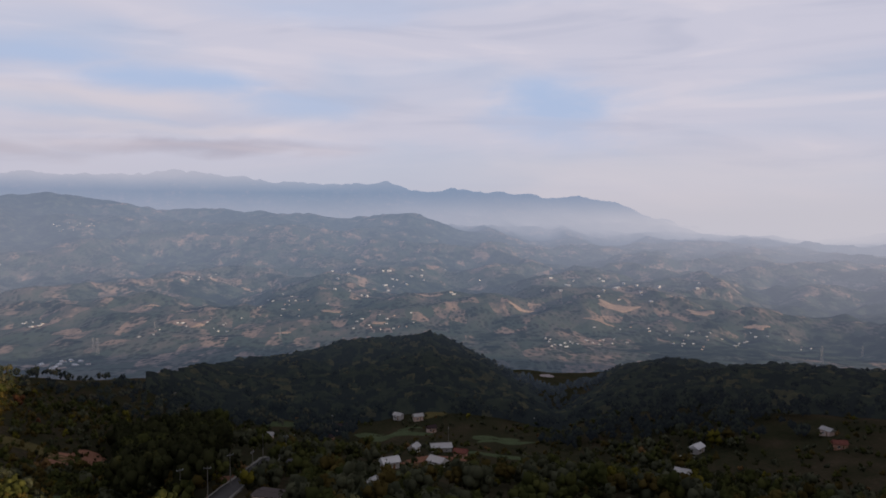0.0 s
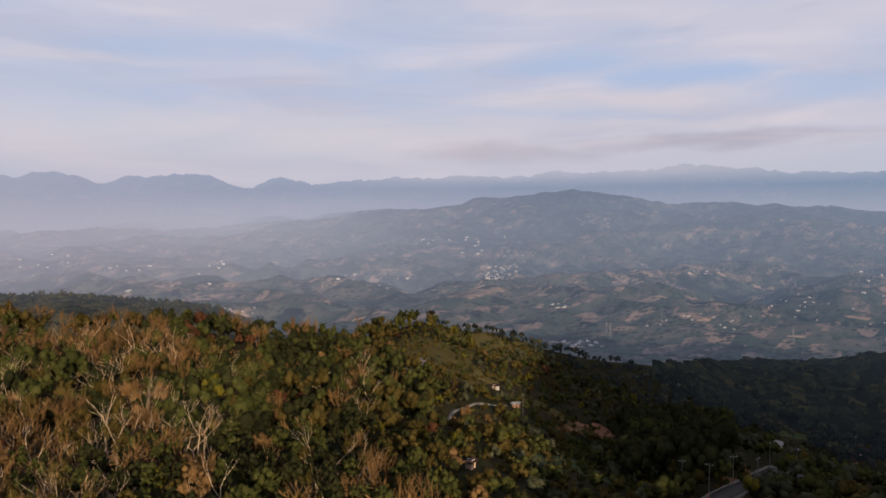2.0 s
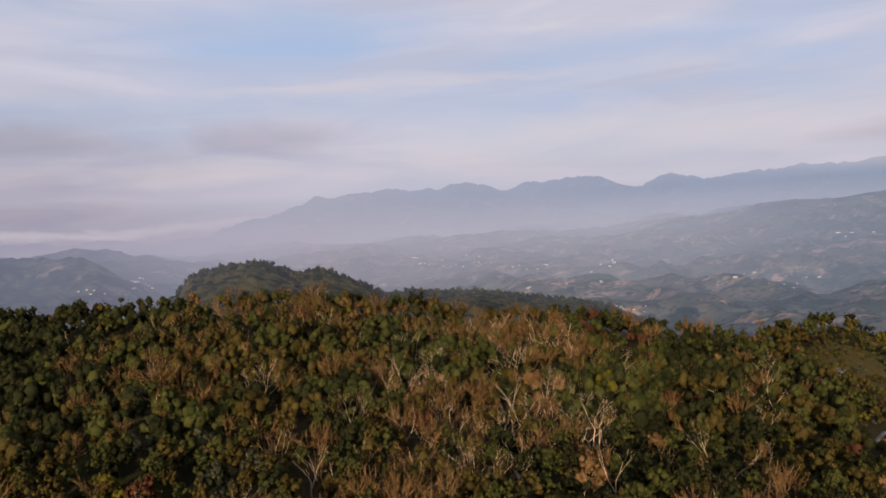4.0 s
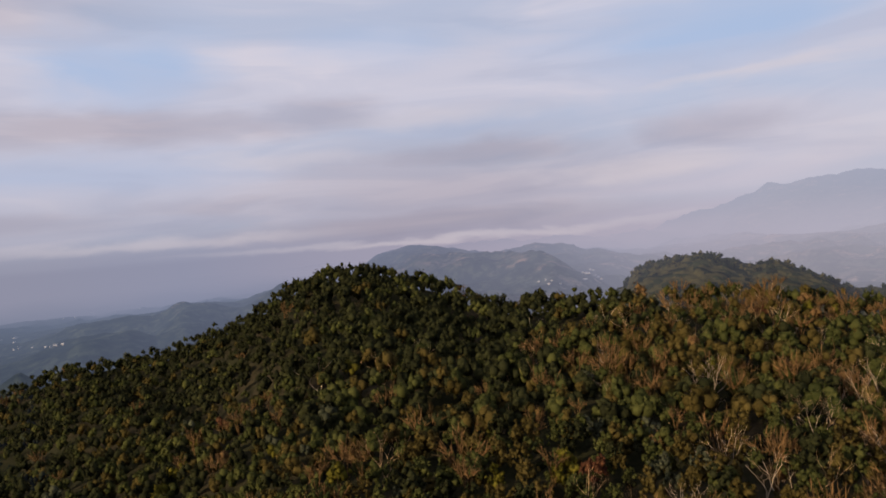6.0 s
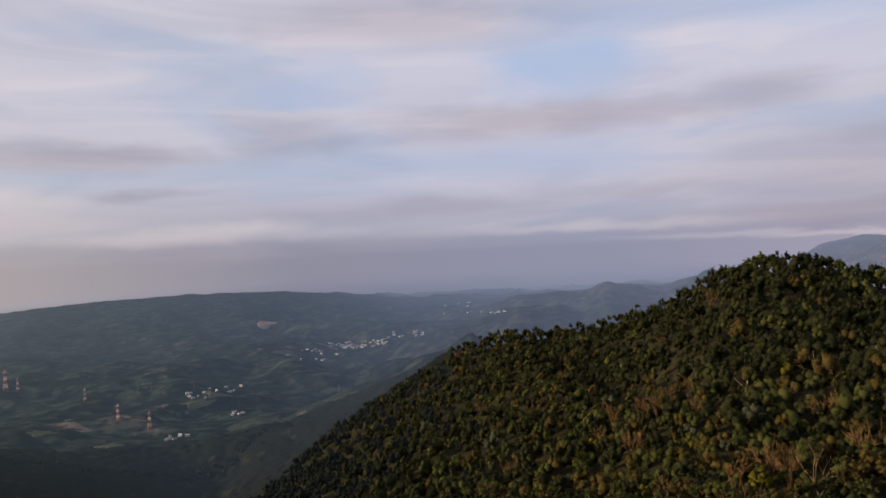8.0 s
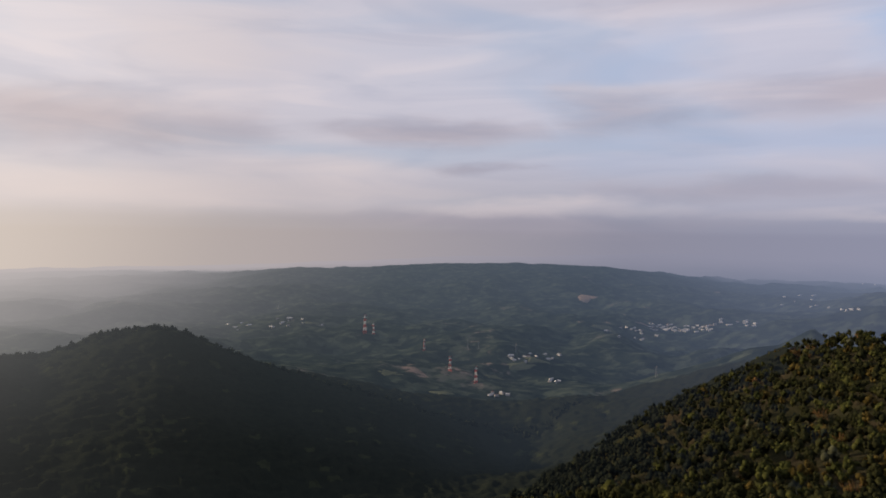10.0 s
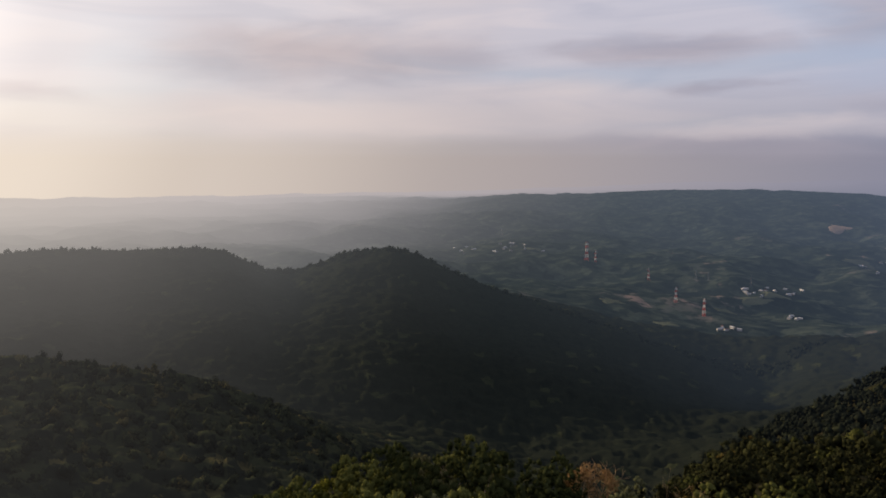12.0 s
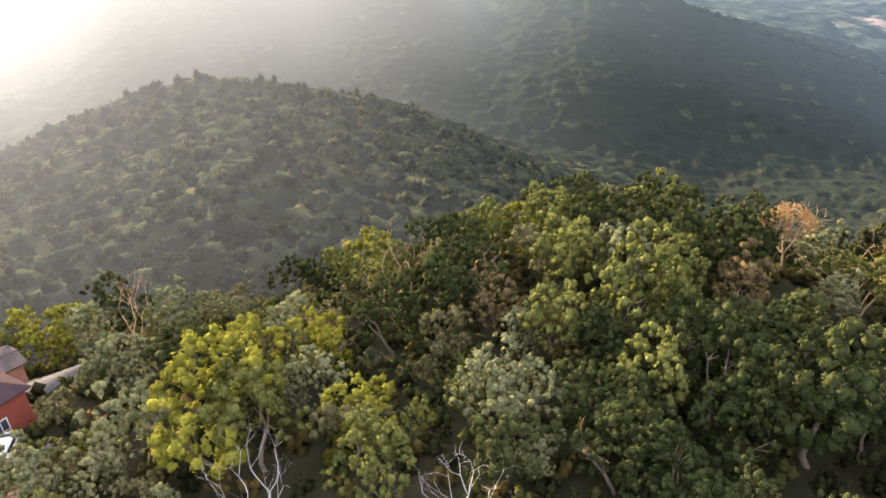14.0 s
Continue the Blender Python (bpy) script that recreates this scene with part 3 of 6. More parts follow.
    # the land's haze goes on top as emission
    mix = painted_haze(make, link, geo, bsdf)
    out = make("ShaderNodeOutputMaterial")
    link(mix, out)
    return m


GROUND = near_ground()
DISTANT = distant_land()
build_ground(GROUND, DISTANT)

# ---- woods ----
rng = np.random.default_rng(7)
CLEAR = []


def clear_spot(p, r):
    """Keeps the woods away from a place."""
    CLEAR.append((p[0], p[1], r))


def free(x, y, margin=0.0):
    ok = np.ones(len(x), bool)
    for cx, cy, r in CLEAR:
        ok &= (x - cx) ** 2 + (y - cy) ** 2 > (r + margin) ** 2
    return ok


def crown_quads(n, seed, clumps=14, leaf=0.16, flat=0.72, loose=0.33):
    """Leaves of a crown about 1 across, as four-cornered pieces. Clumps of leaves sit on an uneven dome."""
    g = np.random.default_rng(seed)
    u = g.uniform(-0.30, 1.0, clumps)
    ph = np.arange(clumps) * 2.399 + g.uniform(0, 6.28) + g.normal(0, 0.3, clumps)
    s = np.sqrt(1 - np.clip(u, -1, 1) ** 2)
    rad = g.uniform(0.26, 0.42, clumps)
    c = np.stack([np.cos(ph) * s, np.sin(ph) * s, u * flat], 1) * rad[:, None]
    r = g.uniform(0.11, 0.20, clumps) * (14 / clumps) ** 0.36
    k = g.integers(0, clumps, n)
    v = g.normal(0, 1, (n, 3))
    v /= np.linalg.norm(v, axis=1)[:, None]
    out = c[k] / np.linalg.norm(c[k], axis=1)[:, None]
    v = v + out * 0.75
    v[:, 2] += 0.25
    v /= np.linalg.norm(v, axis=1)[:, None]
    p = c[k] + v * (r[k] * g.uniform(0.75, 1.12, n))[:, None]
    nrm = v + g.normal(0, loose, (n, 3))
    nrm /= np.linalg.norm(nrm, axis=1)[:, None]
    size = leaf * g.uniform(0.7, 1.3, n)
    t1 = np.cross(nrm, g.normal(0, 1, (n, 3)))
    t1 /= np.linalg.norm(t1, axis=1)[:, None]
    t2 = np.cross(nrm, t1)
    a, b = t1 * size[:, None] * 0.5, t2 * (size * g.uniform(0.55, 0.95, n))[:, None] * 0.5
    p[:, 2] += 0.30
    return np.stack([p - a - b * 0.6, p + a - b * 0.7, p + a * 0.6 + b, p - a * 0.7 + b * 0.9], 1)


def scatter(az0, az1, d0, d1, spacing, seed):
    """Places on a jittered grid within a stretch of bearings and distances."""
    g = np.random.default_rng(seed)
    n = int(2 * d1 / spacing) + 1
    i, j = np.meshgrid(np.arange(n), np.arange(n))
    x = -d1 + (i + (j % 2) * 0.5 + g.uniform(-0.42, 0.42, i.shape)) * spacing
    y = -d1 + (j + g.uniform(-0.42, 0.42, i.shape)) * spacing
    x, y = x.ravel(), y.ravel()
    az = np.degrees(np.arctan2(-x, y))
    az = np.where(az < az0, az + 360, az)
    d = np.hypot(x, y)
    keep = (az >= az0) & (az <= az1) & (d >= d0) & (d <= d1)
    return x[keep], y[keep], az[keep], d[keep]


def wood(label, x, y, width, tall, kinds, protos, seed, stretch=1.15, mats=None):
    """One stretch of woodland: many crowns joined, each with one leaf colour."""
    g = np.random.default_rng(seed)
    n = len(x)
    z = height(x, y)
    which = g.integers(0, len(protos), n)
    turn_by = g.uniform(0, 6.283, n)
    verts, faces, idx, soft, base = [], [], [], [], 0
    for p, (pv, pf, ps) in enumerate(protos):
        sel = np.nonzero(which == p)[0]
        if not len(sel):
            continue
        c, s = np.cos(turn_by[sel])[:, None], np.sin(turn_by[sel])[:, None]
        w, h = width[sel][:, None], tall[sel][:, None]
        X = (pv[None, :, 0] * c - pv[None, :, 1] * s) * w + x[sel][:, None]
        Y = (pv[None, :, 0] * s + pv[None, :, 1] * c) * w + y[sel][:, None]
        Z = pv[None, :, 2] * w * stretch + (z[sel][:, None] + h - w * 0.63 * stretch)
        verts.append(np.stack([X, Y, Z], -1).reshape(-1, 3))
        faces.append((pf[None] + (np.arange(len(sel)) * len(pv))[:, None, None] + base).reshape(-1, pf.shape[1]))
        base += len(sel) * len(pv)
        idx.append(np.repeat(kinds[sel], len(pf)))
        soft.append(np.tile(ps, len(sel)))
    # woods with emission haze in their leaves are filed as backdrop
    name = "backdrop" if mats else "woodland"
    ob = new(name, mesh_from(name, np.concatenate(verts), np.concatenate(faces), mats or FOLIAGE, np.concatenate(idx), np.concatenate(soft)))
    return tagged(ob, label, name, kind="structure" if mats else "stuff")


def canopy(label, az0, az1, d0, d1, cell, step, relief, weights, seed, where=None):
    """A closed forest canopy: one skin over the ground, every crown a bump with its own height and leaf colour."""
    mid = 0.5 * (d0 + d1)
    az = np.radians(np.arange(az0, az1, math.degrees(step / mid)))
    rad = np.arange(d0, d1, step * 1.15)
    A, D = np.meshgrid(az, rad, indexing="ij")
    X, Y = -np.sin(A) * D, np.cos(A) * D
    warp = fractal(X, Y, cell * 0.6, 2, seed + 3) * cell * 0.35
    U, W = (X + warp) / cell, (Y - warp) / cell
    best, who = np.full(U.shape, 9.0), np.zeros(U.shape)
    for i in (-1, 0, 1):
        for j in (-1, 0, 1):
            ci, cj = np.floor(U) + i, np.floor(W) + j
            dist = np.hypot(ci + hash2(ci, cj, seed) - U, cj + hash2(ci, cj, seed + 1) - W)
            near_ = dist < best
            best, who = np.where(near_, dist, best), np.where(near_, hash2(ci, cj, seed + 2), who)
    rim = np.minimum(np.clip((D - d0) / 12, 0, 1), np.clip((d1 - D) / 12, 0, 1))
    bump = np.sqrt(np.clip(1 - (best / 0.82) ** 2, 0, 1))
    Z = height(X, Y) + rim * (4.2 + 3.2 * who + relief * bump + 0.9 * fractal(X, Y, 1.9, 2, seed + 5))
    V = np.stack([X, Y, Z], -1).reshape(-1, 3)
    na, nr = X.shape
    i, j = np.meshgrid(np.arange(na - 1), np.arange(nr - 1), indexing="ij")
    F = np.stack([i * nr + j, i * nr + j + 1, (i + 1) * nr + j + 1, (i + 1) * nr + j], -1).reshape(-1, 4)
    w = np.cumsum(weights) / np.sum(weights)
    kinds = np.minimum(np.searchsorted(w, (who * 977.0) % 1.0), len(w) - 1)
    if where is not None:
        V[~where(X.ravel(), Y.ravel(), np.degrees(A).ravel(), D.ravel()), 2] -= 16.0
    # filed as backdrop too, since its leaves carry emission haze
    ob = new("backdrop", mesh_from("backdrop", V, F, HAZED_LEAVES, kinds[:-1, :-1].ravel(), True))
    return tagged(ob, label, "backdrop", kind="structure")


def pick(g, n, weights):
    w = np.array(weights, float)
    return g.choice(len(w), n, p=w / w.sum())


def part(name, me, parent, label=""):
    ob = new(name, me)
    ob.parent = parent
    return tagged(ob, label)


def empty(name, m=None):
    ob = new(name)
    ob.empty_display_size = 0.5
    if m is not None:
        ob.matrix_basis = m
    return ob


def tubes(segments, sides=5):
    """Tapered limbs: rows of (start, end, radius at start, radius at end)."""
    V, F = [], []
    for a, b, ra, rb in segments:
        a, b = Vector(a), Vector(b)
        q = (b - a).to_track_quat("Z", "Y")
        k = len(V)
        for c, r in ((a, ra), (b, rb)):
            for i in range(sides):
                t = 6.28318 * i / sides
                V.append(tuple(c + q @ Vector((r * math.cos(t), r * math.sin(t), 0))))
        for i in range(sides):
            j = (i + 1) % sides
            F.append((k + i, k + j, k + sides + j, k + sides + i))
    return V, F


def limbs(seed, tall, stems, forks, spread, thick, levels=4):
    """Limb rows of a tree, the stems apart from the rest."""
    g = random.Random(seed)
    trunks, crowns = [], []

    def grow(p, way_, length, r, level):
        steps = 3 if level < 2 else 1
        for s in range(steps):
            bend = Vector((g.gauss(0, 0.22), g.gauss(0, 0.22), g.gauss(0.06, 0.10)))
            way_ = (way_ + bend).normalized()
            q = p + way_ * (length / steps)
            r2 = r * (0.87 if level < 2 else 0.75)
            (trunks if level == 0 else crowns)[-1].append((p, q, r, r2))
            p, r = q, r2
        if level >= levels:
            return
        for k in range(forks if level else forks):
            side = Vector((g.gauss(0, 1), g.gauss(0, 1), g.gauss(0.15, 0.5))).normalized()
            grow(p, (way_ + side * spread).normalized(), length * g.uniform(0.55, 0.8), r * 0.72, level + 1)

    for k in range(stems):
        a = 6.283 * k / max(1, stems) + g.uniform(0, 1)
        lean = 0.12 if stems == 1 else 0.38
        trunks.append([])
        crowns.append([])
        grow(Vector((0.15 * math.cos(a) * (stems > 1), 0.15 * math.sin(a) * (stems > 1), -0.3)),
             Vector((lean * math.cos(a), lean * math.sin(a), 1)).normalized(), tall * 0.42, thick, 0)
    return trunks, crowns


def tube_mesh(name, rows, mat, sides=5):
    V, F = tubes(rows, sides)
    return mesh_from(name, V, F, (mat,))


BARK = solid("bark_grey_brown", (0.10, 0.080, 0.060), 0.9, 0.35, 3.0)
BARK_PALE = solid("bark_pale", (0.30, 0.20, 0.112), 0.85, 0.3, 3.0)
BARK_WHITE = solid("bark_bleached", (0.37, 0.28, 0.20), 0.85, 0.25, 3.0)

BARK_DEAD = solid("bark_dead_grey", (0.40, 0.37, 0.34), 0.85, 0.2, 3.0)


GOLD = (1 + math.sqrt(5)) / 2
BALL_V = np.array([(-1, GOLD, 0), (1, GOLD, 0), (-1, -GOLD, 0), (1, -GOLD, 0), (0, -1, GOLD), (0, 1, GOLD), (0, -1, -GOLD), (0, 1, -GOLD), (GOLD, 0, -1), (GOLD, 0, 1), (-GOLD, 0, -1), (-GOLD, 0, 1)]) / math.sqrt(1 + GOLD * GOLD)
BALL_F = np.array([(0, 11, 5), (0, 5, 1), (0, 1, 7), (0, 7, 10), (0, 10, 11), (1, 5, 9), (5, 11, 4), (11, 10, 2), (10, 7, 6), (7, 1, 8),
                   (3, 9, 4), (3, 4, 2), (3, 2, 6), (3, 6, 8), (3, 8, 9), (4, 9, 5), (2, 4, 11), (6, 2, 10), (8, 6, 7), (9, 8, 1)])
STONE_V = np.array([(1, 0, 0), (-1, 0, 0), (0, 1, 0), (0, -1, 0), (0, 0, 1), (0, 0, -1)], float)
STONE_F = np.array([(0, 2, 4), (2, 1, 4), (1, 3, 4), (3, 0, 4), (2, 0, 5), (1, 2, 5), (3, 1, 5), (0, 3, 5)])


def puffs(g, centres, radii, shape_v, shape_f):
    """Dense inner clumps of a crown: small uneven lumps round the given places."""
    n, k = len(centres), len(shape_v)
    rough = g.uniform(0.78, 1.22, (n, k, 1))
    a = g.uniform(0, 6.283, n)
    c, s = np.cos(a)[:, None], np.sin(a)[:, None]
    v = np.stack([shape_v[None, :, 0] * c - shape_v[None, :, 1] * s, shape_v[None, :, 0] * s + shape_v[None, :, 1] * c, np.broadcast_to(shape_v[None, :, 2], (n, k))], -1)
    V = centres[:, None, :] + v * rough * radii[:, None, None]
    return V.reshape(-1, 3), (shape_f[None] + (np.arange(n) * k)[:, None, None]).reshape(-1, 3)


def leaf_crown(seed, lobes, tufts, n, leaf, loose=0.3, fill=0.1, skirt=-0.6, spray=1.0, dense="lobes"):
    """A crown about 1 across: leaves in small tufts, the tufts on great uneven lobes, dense clumps within."""
    g = np.random.default_rng(seed)
    k = np.arange(lobes)
    u = skirt + (1.0 - skirt) * (k + g.uniform(0.1, 0.9, lobes)) / lobes
    ph = k * 2.399 + g.normal(0, 0.5, lobes)
    s = np.sqrt(1 - np.clip(u, -1, 1) ** 2)
    c = np.stack([np.cos(ph) * s, np.sin(ph) * s, u * 0.95], 1) * g.uniform(0.18, 0.34, lobes)[:, None]
    r = g.uniform(0.13, 0.22, lobes) * (9 / lobes) ** 0.25
    out = c / np.linalg.norm(c, axis=1)[:, None]
    own = g.integers(0, lobes, tufts)
    v = g.normal(0, 1, (tufts, 3)) + out[own] * 0.8 + np.array([0, 0, 0.45])
    v /= np.linalg.norm(v, axis=1)[:, None]
    tc = c[own] + v * (r[own] * g.uniform(0.75, 1.12, tufts))[:, None]
    tr = g.uniform(0.55, 1.25, tufts) * 0.50 / math.sqrt(tufts) * spray
    i = g.integers(0, tufts, n)
    w = g.normal(0, 1, (n, 3)) + v[i] * 0.7 + np.array([0, 0, 0.3])
    w /= np.linalg.norm(w, axis=1)[:, None]
    p = tc[i] + w * (tr[i] * g.uniform(0.7, 1.25, n))[:, None]
    size = leaf * g.uniform(0.6, 1.4, n)
    inner = g.random(n) < fill
    p[inner] = tc[i][inner] * g.uniform(0.45, 0.85, (inner.sum(), 1))
    size = np.where(inner, size * 1.6, size)
    nrm = w * 0.9 + v[i] * 0.5 + g.normal(0, loose, (n, 3))
    nrm /= np.linalg.norm(nrm, axis=1)[:, None]
    t1 = np.cross(nrm, g.normal(0, 1, (n, 3)))
    t1 /= np.linalg.norm(t1, axis=1)[:, None]
    t2 = np.cross(nrm, t1)
    a, b = t1 * size[:, None] * 0.62, t2 * (size * g.uniform(0.4, 0.8, n))[:, None]
    V = np.stack([p - a - b * 0.5, p + a - b * 0.4, p + a * g.uniform(-0.5, 0.5, (n, 1)) + b * 0.9], 1).reshape(-1, 3)
    F, soft = np.arange(3 * n).reshape(-1, 3), np.zeros(n, bool)
    heaps = []
    if dense == "lobes":
        heaps.append(puffs(g, c, r * 0.98, BALL_V, BALL_F))
    elif dense == "small":
        heaps.append(puffs(g, c, r * 1.05, STONE_V, STONE_F))
    elif dense == "tufts":
        heaps.append(puffs(g, tc, tr * 0.85, BALL_V, BALL_F))
    elif dense == "small_tufts":
        heaps += [puffs(g, c, r * 0.7, STONE_V, STONE_F), puffs(g, tc, tr * 0.95, STONE_V, STONE_F)]
    for hv, hf in heaps:
        F, soft, V = np.concatenate([F, hf + len(V)]), np.concatenate([soft, np.ones(len(hf), bool)]), np.concatenate([V, hv])
    V[:, 2] += 0.30
    return V, F, soft


def twig_crown(seed):
    """A leafless crown about 1 across: a few rising stems, each breaking into a broom of fine twigs."""
    g = np.random.default_rng(seed)
    V, F = [], []

    def sliver(a, b, r):
        side = np.cross(b - a, g.normal(0, 1, 3))
        side *= r / np.linalg.norm(side)
        V.extend((a - side, a + side, b))
        F.append((len(V) - 3, len(V) - 2, len(V) - 1))

    for k in range(6):
        turned = k * 1.05 + g.uniform(-0.4, 0.4)
        out = g.uniform(0.10, 0.30)
        foot = np.array([0.03 * math.cos(turned), 0.03 * math.sin(turned), -0.75])
        fork = np.array([out * math.cos(turned), out * math.sin(turned), g.uniform(-0.25, 0.05)])
        for j in range(3):
            sliver(foot, fork + g.normal(0, 0.02, 3), 0.018)
        for j in range(5):
            tip = fork + np.array([out * 0.8 * math.cos(turned), out * 0.8 * math.sin(turned), g.uniform(0.15, 0.36)]) + g.normal(0, 0.10, 3)
            sliver(fork, tip, 0.018)
            for i in range(5):
                a = fork + (tip - fork) * g.uniform(0.35, 1.0)
                sliver(a, a + (tip - fork) * 0.35 + g.normal(0, 0.07, 3) + np.array([0, 0, 0.04]), 0.016)
    V = np.array(V)
    V[:, 2] += 0.30
    return V, np.array(F), np.zeros(len(F), bool)


def leafy_tree(seed, kind, label, width=6.5, tall=9.5, lobes=9, tufts=110, leaves=3600, leaf=0.022):
    """A broad-leaved tree: bole, limbs and a crown of leaf tufts on uneven lobes."""
    ob = tagged(empty("tree"), label, "tree", "trees on the spur")
    tr, br = limbs(seed, tall * 0.85, 1, 3, 0.75, 0.20, 2)
    part("trunk", tube_mesh("trunk", tr[0], BARK, 6), ob, "grey-brown trunk")
    part("limb", tube_mesh("limb", br[0], BARK, 4), ob, "grey-brown limbs")
    V, F, soft = leaf_crown(seed, lobes, tufts, leaves, leaf, 0.3, 0.06, -0.85, 1.0, "tufts")
    V = V * np.array([width, width, width * 1.15])
    V[:, 2] += tall - width * 0.80
    part("crown", mesh_from("crown", V, F, (SPUR_LEAVES[kind],), None, soft), ob)
    return ob


def thin_tree(seed, kind, label, width, tall):
    """A tree whose few leaves let the limbs show through."""
    ob = tagged(empty("tree"), label, "tree", "trees on the spur")
    tr, br = limbs(seed, tall * 0.95, 1, 3, 0.75, 0.18, 4)
    part("trunk", tube_mesh("trunk", tr[0], BARK_PALE, 6), ob, "tan trunk")
    part("limb", tube_mesh("limb", br[0], BARK_PALE, 3), ob, "tan limbs")
    q = crown_quads(2200, seed, 34, 0.032, 0.6, 0.5)
    V = q.reshape(-1, 3) * np.array([width, width, width])
    V[:, 2] += tall - width * 0.66
    part("crown", mesh_from("crown", V, np.arange(8800).reshape(-1, 4), (SPUR_LEAVES[kind],), None, False), ob, "thin orange-brown leaves")
    return ob


def bare_tree(seed, tall, mat, label, stems=3, thick=0.13, levels=4, spread=0.55):
    ob = tagged(empty("bare_tree"), label, "tree", "bare trees in the forest")
    tr, br = limbs(seed, tall, stems, 2, spread, thick, levels)
    for stem, limb in zip(tr, br):
        part("trunk", tube_mesh("trunk", stem, mat), ob)
        part("branch", tube_mesh("branch", limb, mat, 3), ob)
    return ob


def planted(ob, p, scale=1.0, turned=0.0, lean=0.0, sink=0.1):
    """The pose that sets a tree on the ground."""
    return pose(p[0], p[1], p[2] - sink, lean, 0, turned) @ Matrix.Diagonal((scale, scale, scale, 1))

# ---- houses, roads, fields ----
TIN = solid("roof_tin_grey", (0.25, 0.245, 0.24), 0.6, 0.25, 0.8, 0.2)
TIN_WHITE = solid("roof_white", (0.37, 0.365, 0.365), 0.6, 0.15, 0.8)
RED_ROOF = solid("roof_dull_red", (0.115, 0.045, 0.036), 0.7, 0.35, 0.9)
BROWN_ROOF = solid("roof_brown_red", (0.030, 0.021, 0.022), 0.8, 0.25, 0.9)
SHED_ROOF = solid("roof_grey_brown", (0.050, 0.042, 0.040), 0.9, 0.25, 0.9)
PLASTER = solid("wall_plaster_white", (0.28, 0.268, 0.26), 0.85, 0.15, 0.7)
PLASTER_PINK = solid("wall_plaster_pink", (0.40, 0.30, 0.26), 0.85, 0.2, 0.7)
ORANGE_WALL = solid("wall_orange_red", (0.18, 0.052, 0.034), 0.75, 0.25, 0.7)
BRICK_WALL = solid("wall_brick_brown", (0.30, 0.16, 0.11), 0.85, 0.25, 0.7)
FRAME = solid("window_frame_white", (0.6, 0.58, 0.55), 0.5, 0.1)
WOOD_DOOR = solid("door_brown_wood", (0.14, 0.075, 0.040), 0.6, 0.3, 2.0)
GLASS = solid("window_glass_dark", (0.030, 0.036, 0.045), 0.12, 0.1)
ASPHALT = solid("asphalt", (0.055, 0.053, 0.052), 0.9, 0.25, 0.5, 0.0, 0.3)
CONCRETE = solid("concrete_pale", (0.15, 0.14, 0.125), 0.85, 0.2, 0.6)
TERRACOTTA = solid("roof_terracotta", (0.20, 0.070, 0.042), 0.8, 0.3, 0.9)
KERB = solid("kerb_grey", (0.12, 0.115, 0.105), 0.9, 0.25, 0.6)
EARTH = solid("earth_red_brown", (0.135, 0.068, 0.045), 0.95, 0.4, 0.12, 0.0, 0.6)
EARTH_PINK = solid("earth_pale_pink", (0.145, 0.122, 0.112), 0.95, 0.3, 0.03)
STRAW = solid("grass_dry_yellow", (0.056, 0.047, 0.020), 0.95, 0.4, 0.3, 0.0, 0.6)
MEADOW = solid("grass_green", (0.040, 0.050, 0.026), 0.95, 0.35, 0.2, 0.0, 0.6)
# most of the following have emission haze mixed into their surface
VALLEY_GRASS = solid("grass_valley_green", (0.055, 0.060, 0.040), 0.95, 0.35, 0.04, hazed=True)
FAR_EARTH = solid("earth_far_slope", (0.150, 0.112, 0.095), 0.95, 0.3, 0.03, hazed=True)
PAINT_RED = solid("paint_red", (0.26, 0.055, 0.048), 0.6, 0.2, hazed=True)
PAINT_WHITE = solid("paint_white", (0.42, 0.41, 0.40), 0.6, 0.15, hazed=True)
STEEL = solid("steel_galvanised", (0.11, 0.112, 0.12), 0.6, 0.2, 1.0, 0.2, hazed=True)
FAR_WALL = solid("wall_far_plaster", (0.27, 0.26, 0.26), 0.85, 0.15, 0.7, hazed=True)
FAR_WALL_PINK = solid("wall_far_pink", (0.32, 0.25, 0.225), 0.85, 0.2, 0.7, hazed=True)
FAR_ROOF_WHITE = solid("roof_far_white", (0.36, 0.36, 0.37), 0.6, 0.15, 0.8, hazed=True)
FAR_ROOF_GREY = solid("roof_far_tin", (0.25, 0.25, 0.255), 0.6, 0.25, 0.8, hazed=True)
FAR_ROOF_BROWN = solid("roof_far_brown", (0.09, 0.052, 0.044), 0.8, 0.25, 0.9, hazed=True)


def box(bm, x0, x1, y0, y1, z0, z1):
    vs = [bm.verts.new((x, y, z)) for z in (z0, z1) for x, y in ((x0, y0), (x1, y0), (x1, y1), (x0, y1))]
    for f in ((3, 2, 1, 0), (4, 5, 6, 7), (0, 1, 5, 4), (1, 2, 6, 5), (2, 3, 7, 6), (3, 0, 4, 7)):
        bm.faces.new([vs[i] for i in f])


def mesh_of(name, bm, mat):
    bmesh.ops.recalc_face_normals(bm, faces=bm.faces)
    me = bpy.data.meshes.new(name)
    bm.to_mesh(me)
    bm.free()
    me.materials.append(mat)
    return me


def boxed(name, mat, *boxes):
    bm = bmesh.new()
    for b in boxes:
        box(bm, *b)
    return mesh_of(name, bm, mat)


